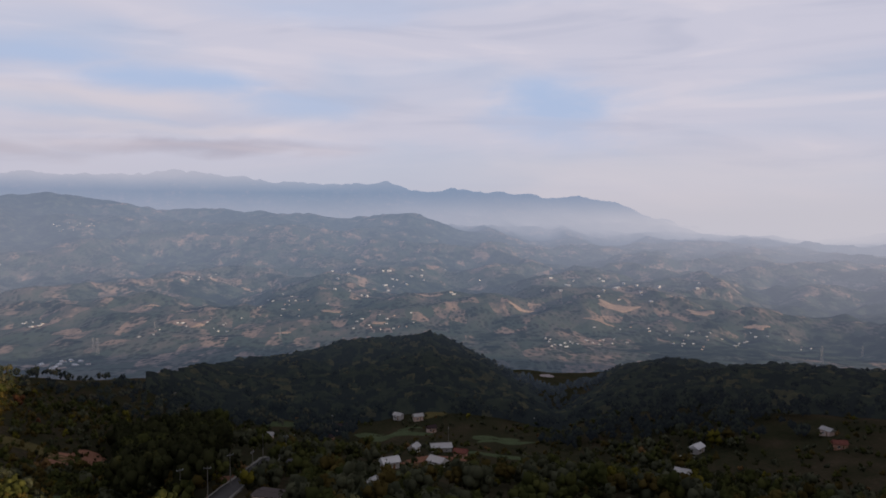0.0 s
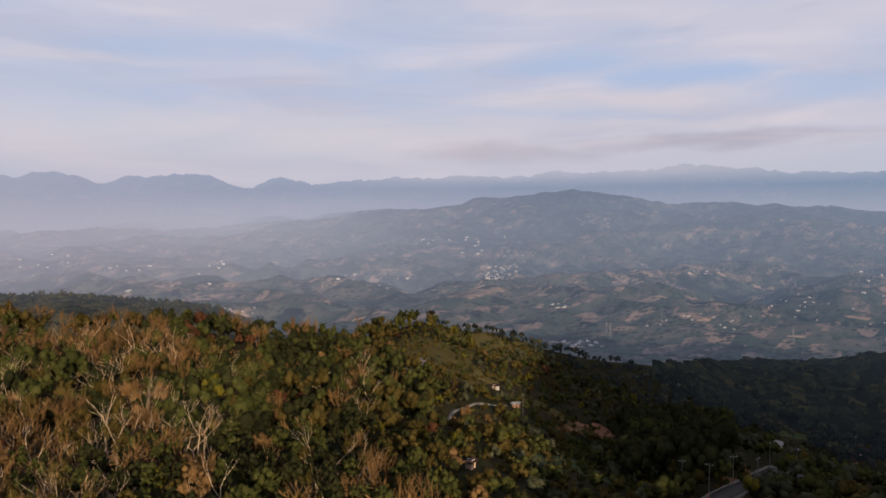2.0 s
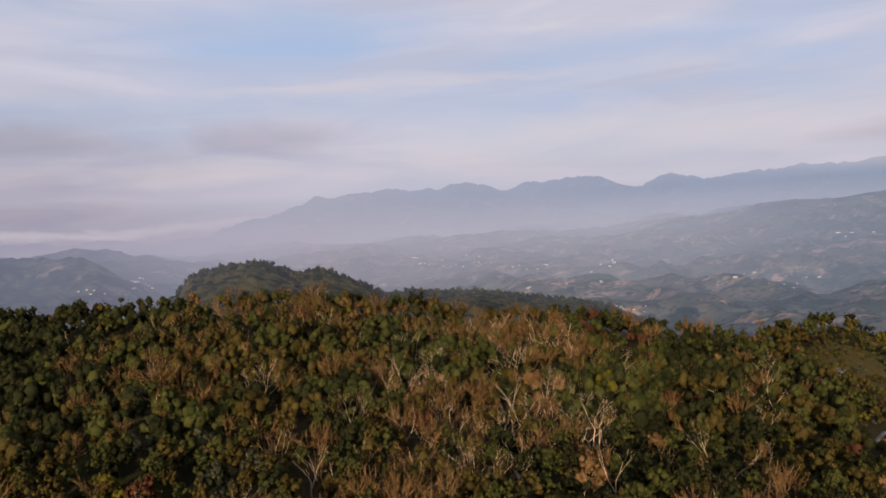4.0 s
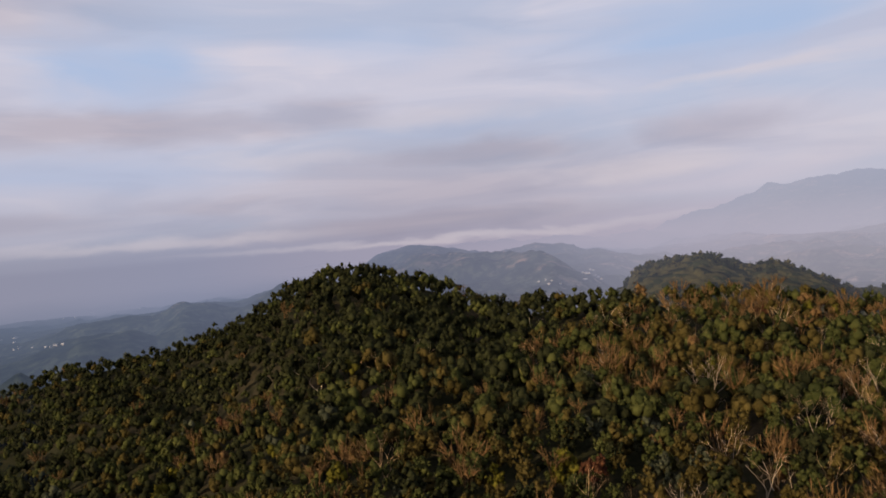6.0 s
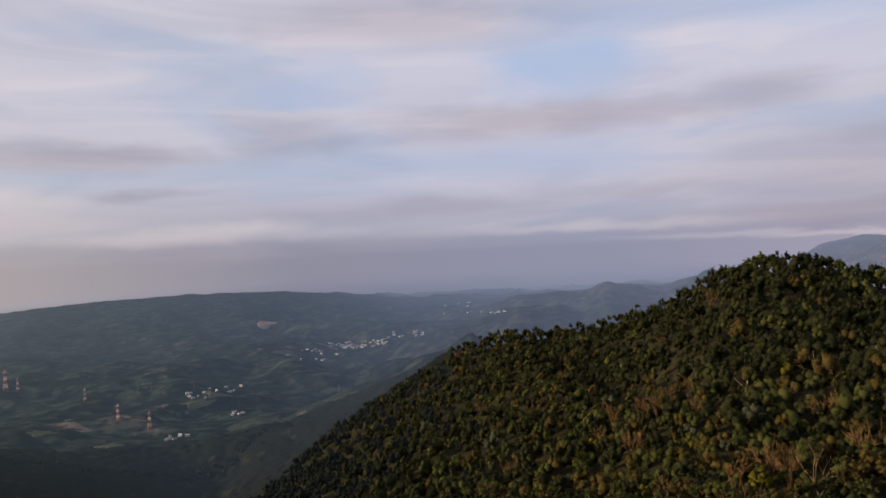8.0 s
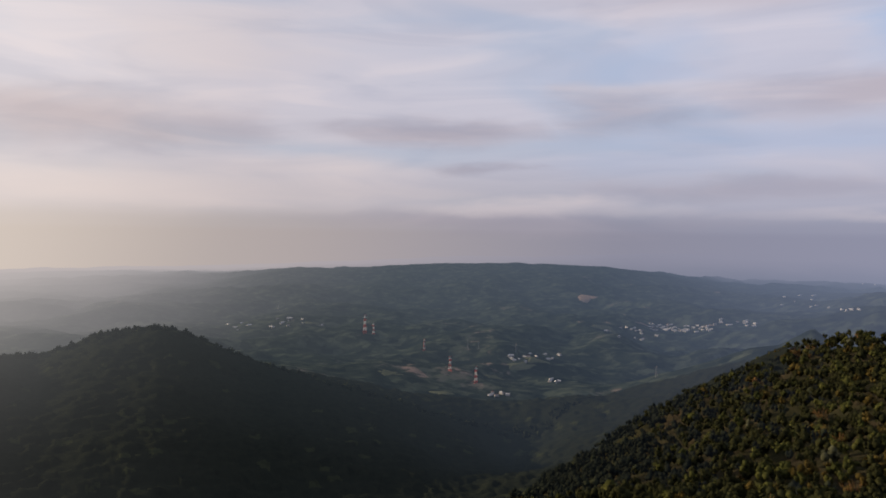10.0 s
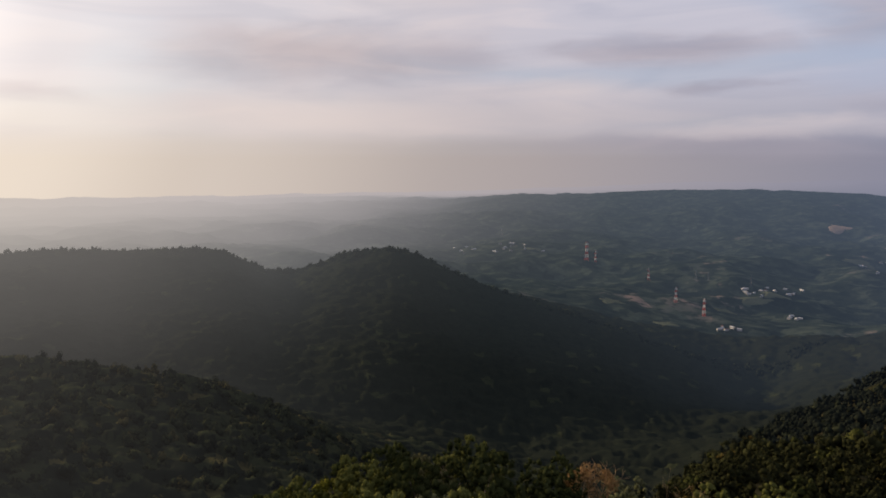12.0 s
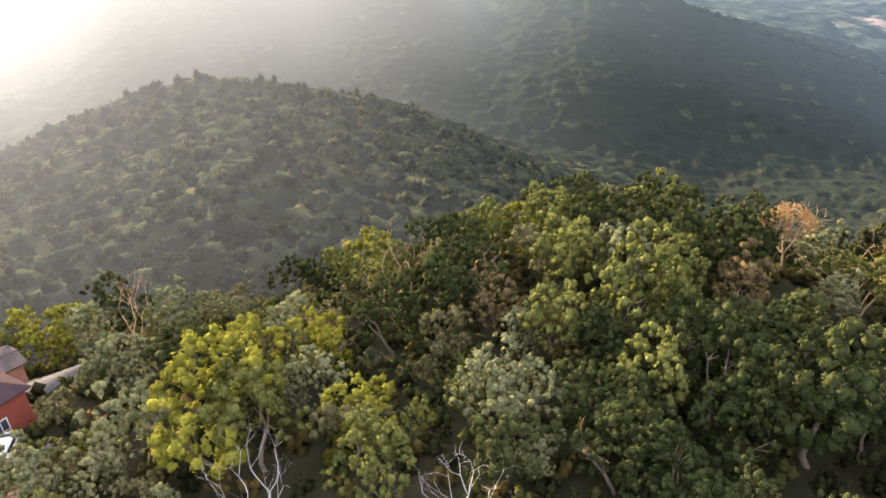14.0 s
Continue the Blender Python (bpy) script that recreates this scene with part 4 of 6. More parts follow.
def roof_mesh(w, d, z, rise, mat, over=0.5, hip=0.0, thick=0.12):
    """A ridged roof with eaves; hip: how far the ridge stops short of the gables."""
    bm = bmesh.new()
    x, y = w / 2 + over, d / 2 + over
    rings = []
    for dz in (0, thick):
        rings.append([bm.verts.new(c) for c in ((-x, -y, z + dz), (x, -y, z + dz), (x, y, z + dz), (-x, y, z + dz),
                                                 (-x + hip, 0, z + rise + dz), (x - hip, 0, z + rise + dz))])
    for k, flip in ((0, True), (1, False)):
        a, b, c, e, l, r = rings[k]
        for f in ((a, b, r, l), (c, e, l, r), (b, c, r), (e, a, l)):
            if len(f) == 3 and hip == 0 and k == 0:
                continue
            bm.faces.new(f if not flip else f[::-1])
    for i, j in ((0, 1), (1, 2), (2, 3), (3, 0)):
        bm.faces.new((rings[0][i], rings[0][j], rings[1][j], rings[1][i]))
    return mesh_of("roof", bm, mat)


def house(label, w=10.0, d=7.0, wall=2.8, rise=1.8, wall_mat=None, roof_mat=None, hip=0.0, windows=3, group="houses in the valley", rich=True):
    ob = tagged(empty("house"), label, "house", group)
    wall_mat, roof_mat = wall_mat or PLASTER, roof_mat or TIN
    part("wall", boxed("wall", wall_mat, (-w / 2, w / 2, -d / 2, d / 2, -1.5, wall)), ob)
    part("roof", roof_mesh(w, d, wall + 0.01, rise, roof_mat, 0.5, hip), ob)
    step = w / (windows + 1)
    slots = [(-w / 2 + step * (k + 1)) for k in range(windows)]
    for side in (-1, 1):
        y = side * (d / 2)
        for k, c in enumerate(slots):
            if side == -1 and k == windows // 2:
                door = part("door", boxed("door", WOOD_DOOR, (c - 0.45, c + 0.45, y - 0.05, y + 0.05, 0, 2.05)), ob, "brown wooden door")
                if rich:
                    part("door_frame", boxed("door_frame", FRAME, (c - 0.55, c - 0.46, y - 0.07, y + 0.07, 0, 2.15), (c + 0.46, c + 0.55, y - 0.07, y + 0.07, 0, 2.15)), door)
                continue
            win = part("window", boxed("window", FRAME, (c - 0.65, c + 0.65, y - 0.04, y + 0.04, 0.85, 2.05)), ob)
            part("pane", boxed("pane", GLASS, (c - 0.56, c - 0.03, y - 0.06, y + 0.06, 0.94, 1.96), (c + 0.03, c + 0.56, y - 0.06, y + 0.06, 0.94, 1.96)), win, "dark glass pane")
    if rich:
        part("ridge_cap", boxed("ridge_cap", roof_mat, (-w / 2 - 0.5 + hip, w / 2 + 0.5 - hip, -0.14, 0.14, wall + rise + 0.09, wall + rise + 0.19)), ob)
    return ob


def facing(p, extra=0.0):
    """The turn that lets a front look at the spur."""
    return math.degrees(math.atan2(-p[0], p[1])) + extra


def drape(name, label, category, points, width, mat, lift=0.25, step=3.0):
    """A strip laid over the ground along a line of places: roads, paths."""
    V, F = [], []
    pts = []
    for a, b in zip(points, points[1:]):
        a, b = Vector((a[0], a[1])), Vector((b[0], b[1]))
        n = max(1, int((b - a).length / step))
        pts += [a.lerp(b, k / n) for k in range(n)]
    pts.append(Vector((points[-1][0], points[-1][1])))
    for k, p in enumerate(pts):
        t = (pts[min(k + 1, len(pts) - 1)] - pts[max(k - 1, 0)]).normalized()
        s = Vector((-t.y, t.x)) * width / 2
        zc = ground_at(p.x, p.y) + lift
        for c, dz in ((p + s, -0.9), (p + s * 0.97, 0), (p - s * 0.97, 0), (p - s, -0.9)):
            V.append((c.x, c.y, zc + dz))
    for k in range(len(pts) - 1):
        for j in range(3):
            F.append((4 * k + j, 4 * k + j + 1, 4 * k + j + 5, 4 * k + j + 4))
    return tagged(new(name, mesh_from(name, V, F, (mat,))), label, category, kind="structure")


def patch(label, p, w, d, mat, turned=0.0, lift=0.35, ragged=0.18, seed=0, category="field"):
    """A piece of open land with an uneven rim, laid over the ground."""
    n, rings = 28, 6
    V, F = [], []
    c, s = math.cos(radians(turned)), math.sin(radians(turned))
    for r in range(rings + 1):
        for k in range(n):
            a = 6.28318 * k / n
            rim = 1 + ragged * (noise.noise(Vector((math.cos(a) * 1.7 + seed, math.sin(a) * 1.7, seed * 1.3))) * 2)
            sq = 1 / max(abs(math.cos(a)), abs(math.sin(a))) ** 0.6
            f = r / rings * rim * sq
            u, v = math.cos(a) * w / 2 * f, math.sin(a) * d / 2 * f
            V.append((p[0] + u * c - v * s, p[1] + u * s + v * c))
    V = np.array(V)
    z = height(V[:, 0], V[:, 1]) + lift
    z[-n:] -= lift + 0.6
    V = np.column_stack([V, z])
    for r in range(rings):
        for k in range(n):
            k2 = (k + 1) % n
            F.append((r * n + k, r * n + k2, (r + 1) * n + k2, (r + 1) * n + k))
    return tagged(new("field", mesh_from("field", V, F, (mat,))), label, category, kind="structure")


# the red house below the spur
p = at(241.0, 64)
p.z = ground_at(p.x, p.y)
red = house("red-walled house with a brown hipped roof among trees", 11, 8, 3.6, 2.0, ORANGE_WALL, BROWN_ROOF, 3.6, 3, "houses by the spur")
red.matrix_basis = pose(*p, 0, 0, facing(p, 16))
clear_spot(p, 8.5)
p2 = at(237.5, 74)
shed = house("low shed with a flat grey-brown roof beside the red house", 7, 4, 2.4, 0.4, BRICK_WALL, SHED_ROOF, 0.0, 1, "houses by the spur")
shed.matrix_basis = pose(*p2, 0, 0, facing(p2, 10))
clear_spot(p2, 6)
clear_spot(at(238.5, 55), 5)
for az_, d_ in ((235.5, 75), (233.5, 71.5), (231.8, 67.5), (234, 68), (236, 66)):
    clear_spot(at(az_, d_), 3.0)
drape("path", "pale concrete garden wall path along the slope", "path", [on_ground(237.0, -27.6), on_ground(234.8, -28.6), on_ground(233.3, -29.8), on_ground(231.1, -31.1)], 0.8, CONCRETE, 0.8)
patch("grey paved yard behind the red house", at(235.2, 71), 13, 9, ASPHALT, 20, 0.25, 0.15, 3, "yard")
clear_spot(at(235.2, 71), 6)
patch("dark paved yard where the car stands", at(238.2, 58), 9, 6, ASPHALT, 20, 0.2, 0.15, 4, "yard")
patch("bare reddish earth beside the yard", at(237.5, 51), 8, 5, EARTH, 20, 0.2, 0.2, 5, "yard")


def car(label, paint):
    ob = tagged(empty("car"), label, "car", "parked cars")
    bm = bmesh.new()
    prof = [(-2.1, 0.35), (2.1, 0.35), (2.15, 0.75), (1.2, 0.95), (0.6, 1.42), (-1.2, 1.45), (-1.9, 0.98), (-2.15, 0.85)]
    rows = []
    for y, k in ((-0.82, 1.0), (-0.6, 1.0), (0.6, 1.0), (0.82, 1.0)):
        inset = 0.86 if abs(y) < 0.7 else 1.0
        rows.append([bm.verts.new((x, y * (0.86 if z > 1.2 else 1), z)) for x, z in prof])
    for a, b in zip(rows, rows[1:]):
        for i in range(len(prof)):
            j = (i + 1) % len(prof)
            bm.faces.new((a[i], a[j], b[j], b[i]))
    bm.faces.new(rows[0])
    bm.faces.new(rows[-1][::-1])
    part("body", mesh_of("body", bm, paint), ob)
    part("windscreen", boxed("windscreen", GLASS, (0.62, 1.1, -0.62, 0.62, 1.0, 1.36)), ob)
    part("side_window", boxed("side_window", GLASS, (-1.2, 0.6, -0.80, 0.80, 1.02, 1.34)), ob)
    tyre = tubes([((0, -0.1, 0), (0, 0.1, 0), 0.33, 0.33)], 14)
    for x in (-1.35, 1.35):
        for y in (-0.8, 0.8):
            w = part("wheel", mesh_from("wheel", *tyre, (ASPHALT,)), ob)
            w.location = (x, y, 0.33)
    return ob


cr = car("small white car parked by the red house", PAINT_WHITE)
p = at(237.9, 58.5)
cr.matrix_basis = pose(p.x, p.y, p.z + 0.2, 0, 0, facing(p, 60))

# houses of the valley north of the spur: bearing, angle under the level, length, roof, wall
HOUSES = [(16.1, -15.0, 15, TIN, "W"), (17.3, -15.25, 9, RED_ROOF, "W"), (2.3, -18.9, 9, TIN, "W"), (0.1, -18.85, 15, TIN, "W"),
          (-1.5, -19.3, 9, RED_ROOF, "B"), (0.4, -20.1, 9, PLASTER, "W"), (4.3, -20.1, 9, TIN_WHITE, "W"), (5.7, -22.0, 11, TIN, "W"),
          (8.2, -17.1, 13, BROWN_ROOF, "P"), (9.2, -17.9, 9, BROWN_ROOF, "B"), (3.6, -16.4, 9, TIN, "W"), (2.0, -16.5, 9, TIN, "P"),
          (-20.0, -17.8, 11, TIN_WHITE, "W"), (-19.4, -18.8, 11, TIN, "W"), (-19.0, -19.9, 7, TIN, "W"), (-28.8, -15.5, 9, TIN, "P"), (-29.6, -16.3, 9, RED_ROOF, "B"),
          (-5.3, -15.6, 9, TIN, "P"), (-4.2, -15.9, 8, BROWN_ROOF, "B"), (-8.2, -15.9, 7, TIN, "W"), (35.2, -14.5, 4, BROWN_ROOF, "W"), (33.6, -15.9, 5, TIN, "B"),
          (37.3, -20.5, 3.6, BROWN_ROOF, "P"), (12.4, -18.0, 7, TIN, "W"), (14.0, -17.6, 7, TIN, "P"), (-7.2, -16.6, 8, TIN, "P"), (0.9, -17.4, 8, BROWN_ROOF, "P")]
WALLS = {"W": PLASTER, "P": PLASTER_PINK, "B": BRICK_WALL}
WORDS = {"roof_tin_grey": "grey tin", "roof_white": "white", "roof_dull_red": "dull red", "roof_brown_red": "brown", "wall_plaster_white": "pale plastered"}
WALLWORDS = {"W": "white plaster", "P": "pinkish plaster", "B": "brown brick"}
for k, (az, el, w, roof, wl) in enumerate(HOUSES):
    p = on_ground(az, el)
    w *= 0.64
    small_house = w < 4
    h = house(f"{'small' if w < 9 else 'long' if w > 12 else 'low'} {WALLWORDS[wl]} house with a {WORDS[roof.name]} gable roof among trees",
              w, w * 0.62, 1.6 if small_house else 2.7, 0.5 if small_house else 1.5, WALLS[wl], roof, 0.0, 3 if w > 8 else 1 if small_house else 2)
    h.matrix_basis = pose(*p, 0, 0, facing(p, (-38, 22, 65, 8, -15)[k % 5]))
    clear_spot(p, w * 0.75)
    back = Vector((p.x, p.y)) * (1 - 9 / Vector((p.x, p.y)).length)
    clear_spot(back, 4.5)

# the temple hall with the red roof by the road
def eaves_roof(w, d, z, rise, mat, name="roof", lip=0.9):
    """A hipped roof whose corners sweep up."""
    bm = bmesh.new()
    n = 12
    rows = []
    for k in range(5):
        f = k / 4
        hw, hd, zz = w / 2 * (1 - 0.42 * f), d / 2 * (1 - f * 0.98), z + rise * (f ** 1.5)
        ring = []
        for i in range(4 * n):
            side, t = i // n, (i % n) / n
            c0, c1 = ((-1, -1), (1, -1), (1, 1), (-1, 1))[side], ((-1, -1), (1, -1), (1, 1), (-1, 1))[(side + 1) % 4]
            up = lip * (abs(2 * t - 1) ** 4) * (1 - f) ** 2
            ring.append(bm.verts.new(((c0[0] + (c1[0] - c0[0]) * t) * hw, (c0[1] + (c1[1] - c0[1]) * t) * hd, zz + up)))
        rows.append(ring)
    for a_, b_ in zip(rows, rows[1:]):
        for i in range(4 * n):
            j = (i + 1) % (4 * n)
            bm.faces.new((a_[i], a_[j], b_[j], b_[i]))
    bm.faces.new(rows[-1])
    bm.faces.new(rows[0][::-1])
    return mesh_of(name, bm, mat)


def temple(label):
    ob = tagged(empty("temple"), label, "temple", "houses by the spur")
    part("wall", boxed("wall", BRICK_WALL, (-7, 7, -3.4, 3.4, -2.0, 3.8)), ob, "brown-red wall")
    part("roof", eaves_roof(17, 9, 3.8, 2.6, RED_ROOF), ob, "dull red tiled roof with upturned corners")
    part("ridge", tube_mesh("ridge", [((-5.2, 0, 6.5), (0, 0, 6.3), 0.22, 0.18), ((0, 0, 6.3), (5.2, 0, 6.5), 0.18, 0.22), ((-5.2, 0, 6.4), (-5.9, 0, 7.4), 0.2, 0.05), ((5.2, 0, 6.4), (5.9, 0, 7.4), 0.2, 0.05)], TERRACOTTA, 6), ob, "orange ridge with raised ends")
    porch = part("porch_roof", eaves_roof(7, 5, 4.6, 2.0, TERRACOTTA, "porch_roof", 0.8), ob, "orange-red porch roof")
    porch.location = (2.6, -4.6, 0)
    for x in (-0.2, 1.7, 3.6, 5.4):
        part("column", tube_mesh("column", [((x, -6.2, -2.0), (x, -6.2, 4.6), 0.22, 0.20)], TERRACOTTA, 8), ob)
    for x, y, tall in ((-6.3, -6.5, 7.5), (-7.6, -2.0, 9.5)):
        sp = part("spire", tube_mesh("spire", [((x, y, -2), (x, y, tall * 0.6), 0.45, 0.38), ((x, y, tall * 0.6), (x, y, tall), 0.30, 0.04)], BRICK_WALL, 8), ob, "slim tiered spire")
        for k in range(3):
            tier = part("tier", eaves_roof(1.9 - 0.4 * k, 1.9 - 0.4 * k, 0, 0.45, RED_ROOF, "tier", 0.25), sp)
            tier.location = (x, y, tall * (0.42 + 0.17 * k))
    return ob


p = on_ground(16.9, -22.9)
hall = temple("red-roofed temple with upturned eaves and slim spires by the road")
hall.matrix_basis = pose(*p, 0, 0, facing(p, -20)) @ Matrix.Diagonal((0.6, 0.6, 0.6, 1))
for k in range(5):
    clear_spot(p * (1 - 8 * k / p.length), 12)
p = on_ground(13.9, -21.9)
anx = house("low annex with a pale concrete roof by the road", 11, 8, 3.0, 0.5, PLASTER_PINK, SHED_ROOF, 0.0, 3, "houses by the spur")
anx.matrix_basis = pose(*p, 0, 0, facing(p, -32)) @ Matrix.Diagonal((0.62, 0.62, 0.62, 1))
clear_spot(p, 8)

ROAD = [on_ground(19.0, -22.5), on_ground(17.0, -20.9), on_ground(15.4, -20.0), on_ground(14.2, -19.2), on_ground(13.2, -18.8), on_ground(11.6, -19.6)]
drape("road", "dark asphalt road curving past the red roof", "road", ROAD, 5.2, ASPHALT, 0.5)
for a, b in zip(ROAD, ROAD[1:]):
    for k in range(5):
        clear_spot(a.lerp(b, k / 5) * 0.985, 5.0)
for side in (-2.9, 2.9):
    pts = [(r[0] + side, r[1] + side * 0.3) for r in ROAD[:5]]
    drape("kerb", "pale concrete kerb along the road", "kerb", pts, 0.4, KERB, 0.7)
LANE = [on_ground(42.5, -18.6), on_ground(40.6, -17.9), on_ground(39.4, -17.1), on_ground(38.6, -16.2), on_ground(36.5, -15.6), on_ground(34.4, -15.8)]
drape("path", "pale concrete lane climbing through the scrub", "path", LANE, 1.3, KERB, 0.3)
for a, b in zip(LANE, LANE[1:]):
    for k in range(4):
        clear_spot(a.lerp(b, k / 4), 4)
FIELDS = [("green terraced field below the wood", 29.5, -20.0, 30, 20, MEADOW, 14), ("red-brown earth cutting in the slope", 27.0, -17.9, 30, 24, EARTH, 15), ("bare brown earth bank beside the road", 16.4, -20.2, 9, 20, EARTH, 5),
          ("dry yellow grass strip on the ridge", 42.0, -11.2, 26, 34, STRAW, 16), ("dry yellow grass strip on the ridge", 38.6, -11.6, 20, 34, STRAW, 13),
          ("bare pinkish earth on the ridge", 41.6, -12.6, 16, 22, EARTH_PINK, 9), ("dry yellow grass strip on the ridge", 33.4, -11.3, 20, 22, STRAW, 12),
          ("green meadow by the village", 4.2, -17.6, 40, 18, MEADOW, 20), ("green meadow by the village", -4.6, -18.0, 34, 20, MEADOW, 18),
          ("green meadow by the village", -5.0, -19.2, 44, 12, MEADOW, 18), ("grey-green meadow below the dark ridge", -15.0, -20.4, 46, 24, MEADOW, 24),
          ("dry earth terraces above the village", 3.6, -15.2, 34, 40, STRAW, 17), ("bare pinkish earth above the village", 4.0, -14.2, 22, 22, EARTH_PINK, 11),
          ("dry earth terraces above the village", 0.5, -15.5, 20, 30, STRAW, 12), ("bare brown earth yard in the village", 0.8, -19.4, 26, 14, EARTH, 13),
          ("bare pinkish earth by the stream", -4.6, -15.3, 18, 22, EARTH_PINK, 10), ("green meadow by the village", 6.5, -20.3, 26, 10, MEADOW, 12),
          ("green meadow by the village", 13.0, -16.4, 44, 16, MEADOW, 15), ("dry grass slope above the huts", 36.5, -13.4, 40, 16, STRAW, 12),
          ("dry golden grass slope on the ridge", 36.0, -10.6, 60, 70, STRAW, 3), ("dry golden grass slope on the ridge", 39.5, -12.0, 46, 50, STRAW, 3), ("dry grass slope above the huts", 31.0, -16.0, 34, 12, STRAW, 10)]
for k, (label, az, el, w, d, mat, r) in enumerate(FIELDS):
    p = on_ground(az, el)
    patch(label, p, w, d, mat, facing(p), 0.3, 0.42, k)
    for j in range(3):
        clear_spot(p * (1 - 8 * j / p.length), r * 0.72)

# poles along the road
def utility_pole(label, tall=9.0):
    ob = tagged(empty("utility_pole"), label, "utility pole", "utility poles")
    part("pole", tube_mesh("pole", [((0, 0, -0.5), (0, 0, tall), 0.12, 0.08)], KERB, 8), ob)
    part("crossarm", boxed("crossarm", STEEL, (-0.9, 0.9, -0.06, 0.06, tall - 0.7, tall - 0.55)), ob)
    for x in (-0.8, 0.0, 0.8):
        part("insulator", tube_mesh("insulator", [((x, 0, tall - 0.55), (x, 0, tall - 0.25), 0.06, 0.04)], PAINT_WHITE, 6), ob)
    return ob


pole = utility_pole("pale concrete utility pole with a crossarm")
SPOTS = [(20.9, -14.6), (16.9, -20.6), (15.2, -20.5), (14.4, -18.9), (12.6, -19.2), (18.6, -21.6), (20.6, -21.5), (-0.5, -18.2), (8.9, -17.0), (33.0, -16.6)]
for k, (az, el) in enumerate(SPOTS):
    p = on_ground(az, el)
    m = pose(*p, 0, 0, 37 * k)
    if k == 0:
        pole.matrix_basis = m
    else:
        copy_thing(pole, m)
    clear_spot(p, 2.0)

# ---- far valley: towers, roofs, bare fields ----
def lattice_tower(label, tall, banded, group="towers in the valley"):
    """A four-legged lattice tower with braces; banded ones change colour every sixth of the height."""
    ob = tagged(empty("lattice_tower"), label, "tower", group)
    base = tall * 0.085
    n = 6
    for k in range(n):
        z0, z1 = tall * k / n, tall * (k + 1) / n
        w0, w1 = base * (1 - 0.86 * k / n), base * (1 - 0.86 * (k + 1) / n)
        rows = []
        cs = [(-1, -1), (1, -1), (1, 1), (-1, 1)]
        r = tall * (0.0055 if banded else 0.0036)
        for i in range(4):
            a, b = cs[i], cs[(i + 1) % 4]
            rows.append(((a[0] * w0, a[1] * w0, z0), (a[0] * w1, a[1] * w1, z1), r * 1.4, r * 1.4))
            rows.append(((a[0] * w0, a[1] * w0, z0), (b[0] * w1, b[1] * w1, z1), r, r))
            rows.append(((b[0] * w0, b[1] * w0, z0), (a[0] * w1, a[1] * w1, z1), r, r))
            rows.append(((a[0] * w1, a[1] * w1, z1), (b[0] * w1, b[1] * w1, z1), r, r))
        mat = (PAINT_RED if k % 2 == 0 else PAINT_WHITE) if banded else STEEL
        part("section", tube_mesh("section", rows, mat, 4), ob, ("red" if k % 2 == 0 else "white") + " painted section" if banded else "")
    for k, z in enumerate((0.74, 0.86, 0.97)):
        s = tall * (0.12 - 0.02 * k)
        part("arm", boxed("arm", (PAINT_WHITE if k % 2 else PAINT_RED) if banded else STEEL, (-s, s, -tall * 0.012, tall * 0.012, tall * z, tall * (z + 0.025))), ob)
    return ob


TOWERS = [(170.2, -8.05, 1.5, True), (169.5, -8.15, 0.95, True), (165.4, -9.4, 0.95, True), (163.3, -11.0, 1.2, True), (161.2, -11.9, 1.35, True),
          (161.9, -9.2, 0.75, False), (161.0, -9.2, 0.5, False), (158.0, -9.4, 0.7, False), (147.1, -10.8, 0.9, False), (177.0, -6.2, 0.7, False),
          (26.1, -10.3, 1.15, False), (22.2, -8.9, 0.6, False), (26.4, -9.9, 0.8, False), (-28.3, -10.6, 1.25, False), (-30.8, -9.9, 0.8, False), (13.0, -9.9, 1.0, False)]
for az, el, rise, banded in TOWERS:
    p = on_ground(az, el)
    dist = math.hypot(p.x, p.y)
    tall = max(14.0, dist * (math.tan(radians(el + rise)) - math.tan(radians(el))))
    t = lattice_tower("red and white banded lattice tower in the valley" if banded else "grey steel lattice power tower on the valley slope", tall, banded)
    t.matrix_basis = pose(p.x, p.y, p.z - 0.5, 0, 0, az + 20)

# hamlets: bearing, angle, half-width and half-height in degrees, number of roofs
HAMLETS = [(34.7, -5.3, 1.3, 0.55, 80), (34.3, -3.8, 2.4, 0.25, 18), (34.5, -2.5, 1.5, 0.5, 14), (27.2, -1.2, 1.6, 0.4, 12), (19.0, -5.0, 1.6, 0.25, 10),
           (55.7, -7.9, 1.3, 0.3, 12), (30.2, -7.8, 1.0, 0.3, 8), (20.0, -8.7, 3.5, 0.6, 14), (12.0, -7.4, 4.0, 1.0, 18), (5.0, -8.8, 3.0, 0.7, 16),
           (-10.5, -10.3, 2.4, 0.35, 18), (-16, -9.6, 4.5, 0.7, 20), (-24, -9.3, 5.0, 0.6, 18), (50, -2.7, 2.2, 0.6, 14), (45, -6.0, 3.0, 0.7, 12),
           (28, -10.9, 1.8, 0.25, 12), (60, -5.0, 5.0, 1.0, 14), (70, -3.5, 3.0, 0.6, 12), (145.5, -7.0, 2.4, 0.25, 44)]
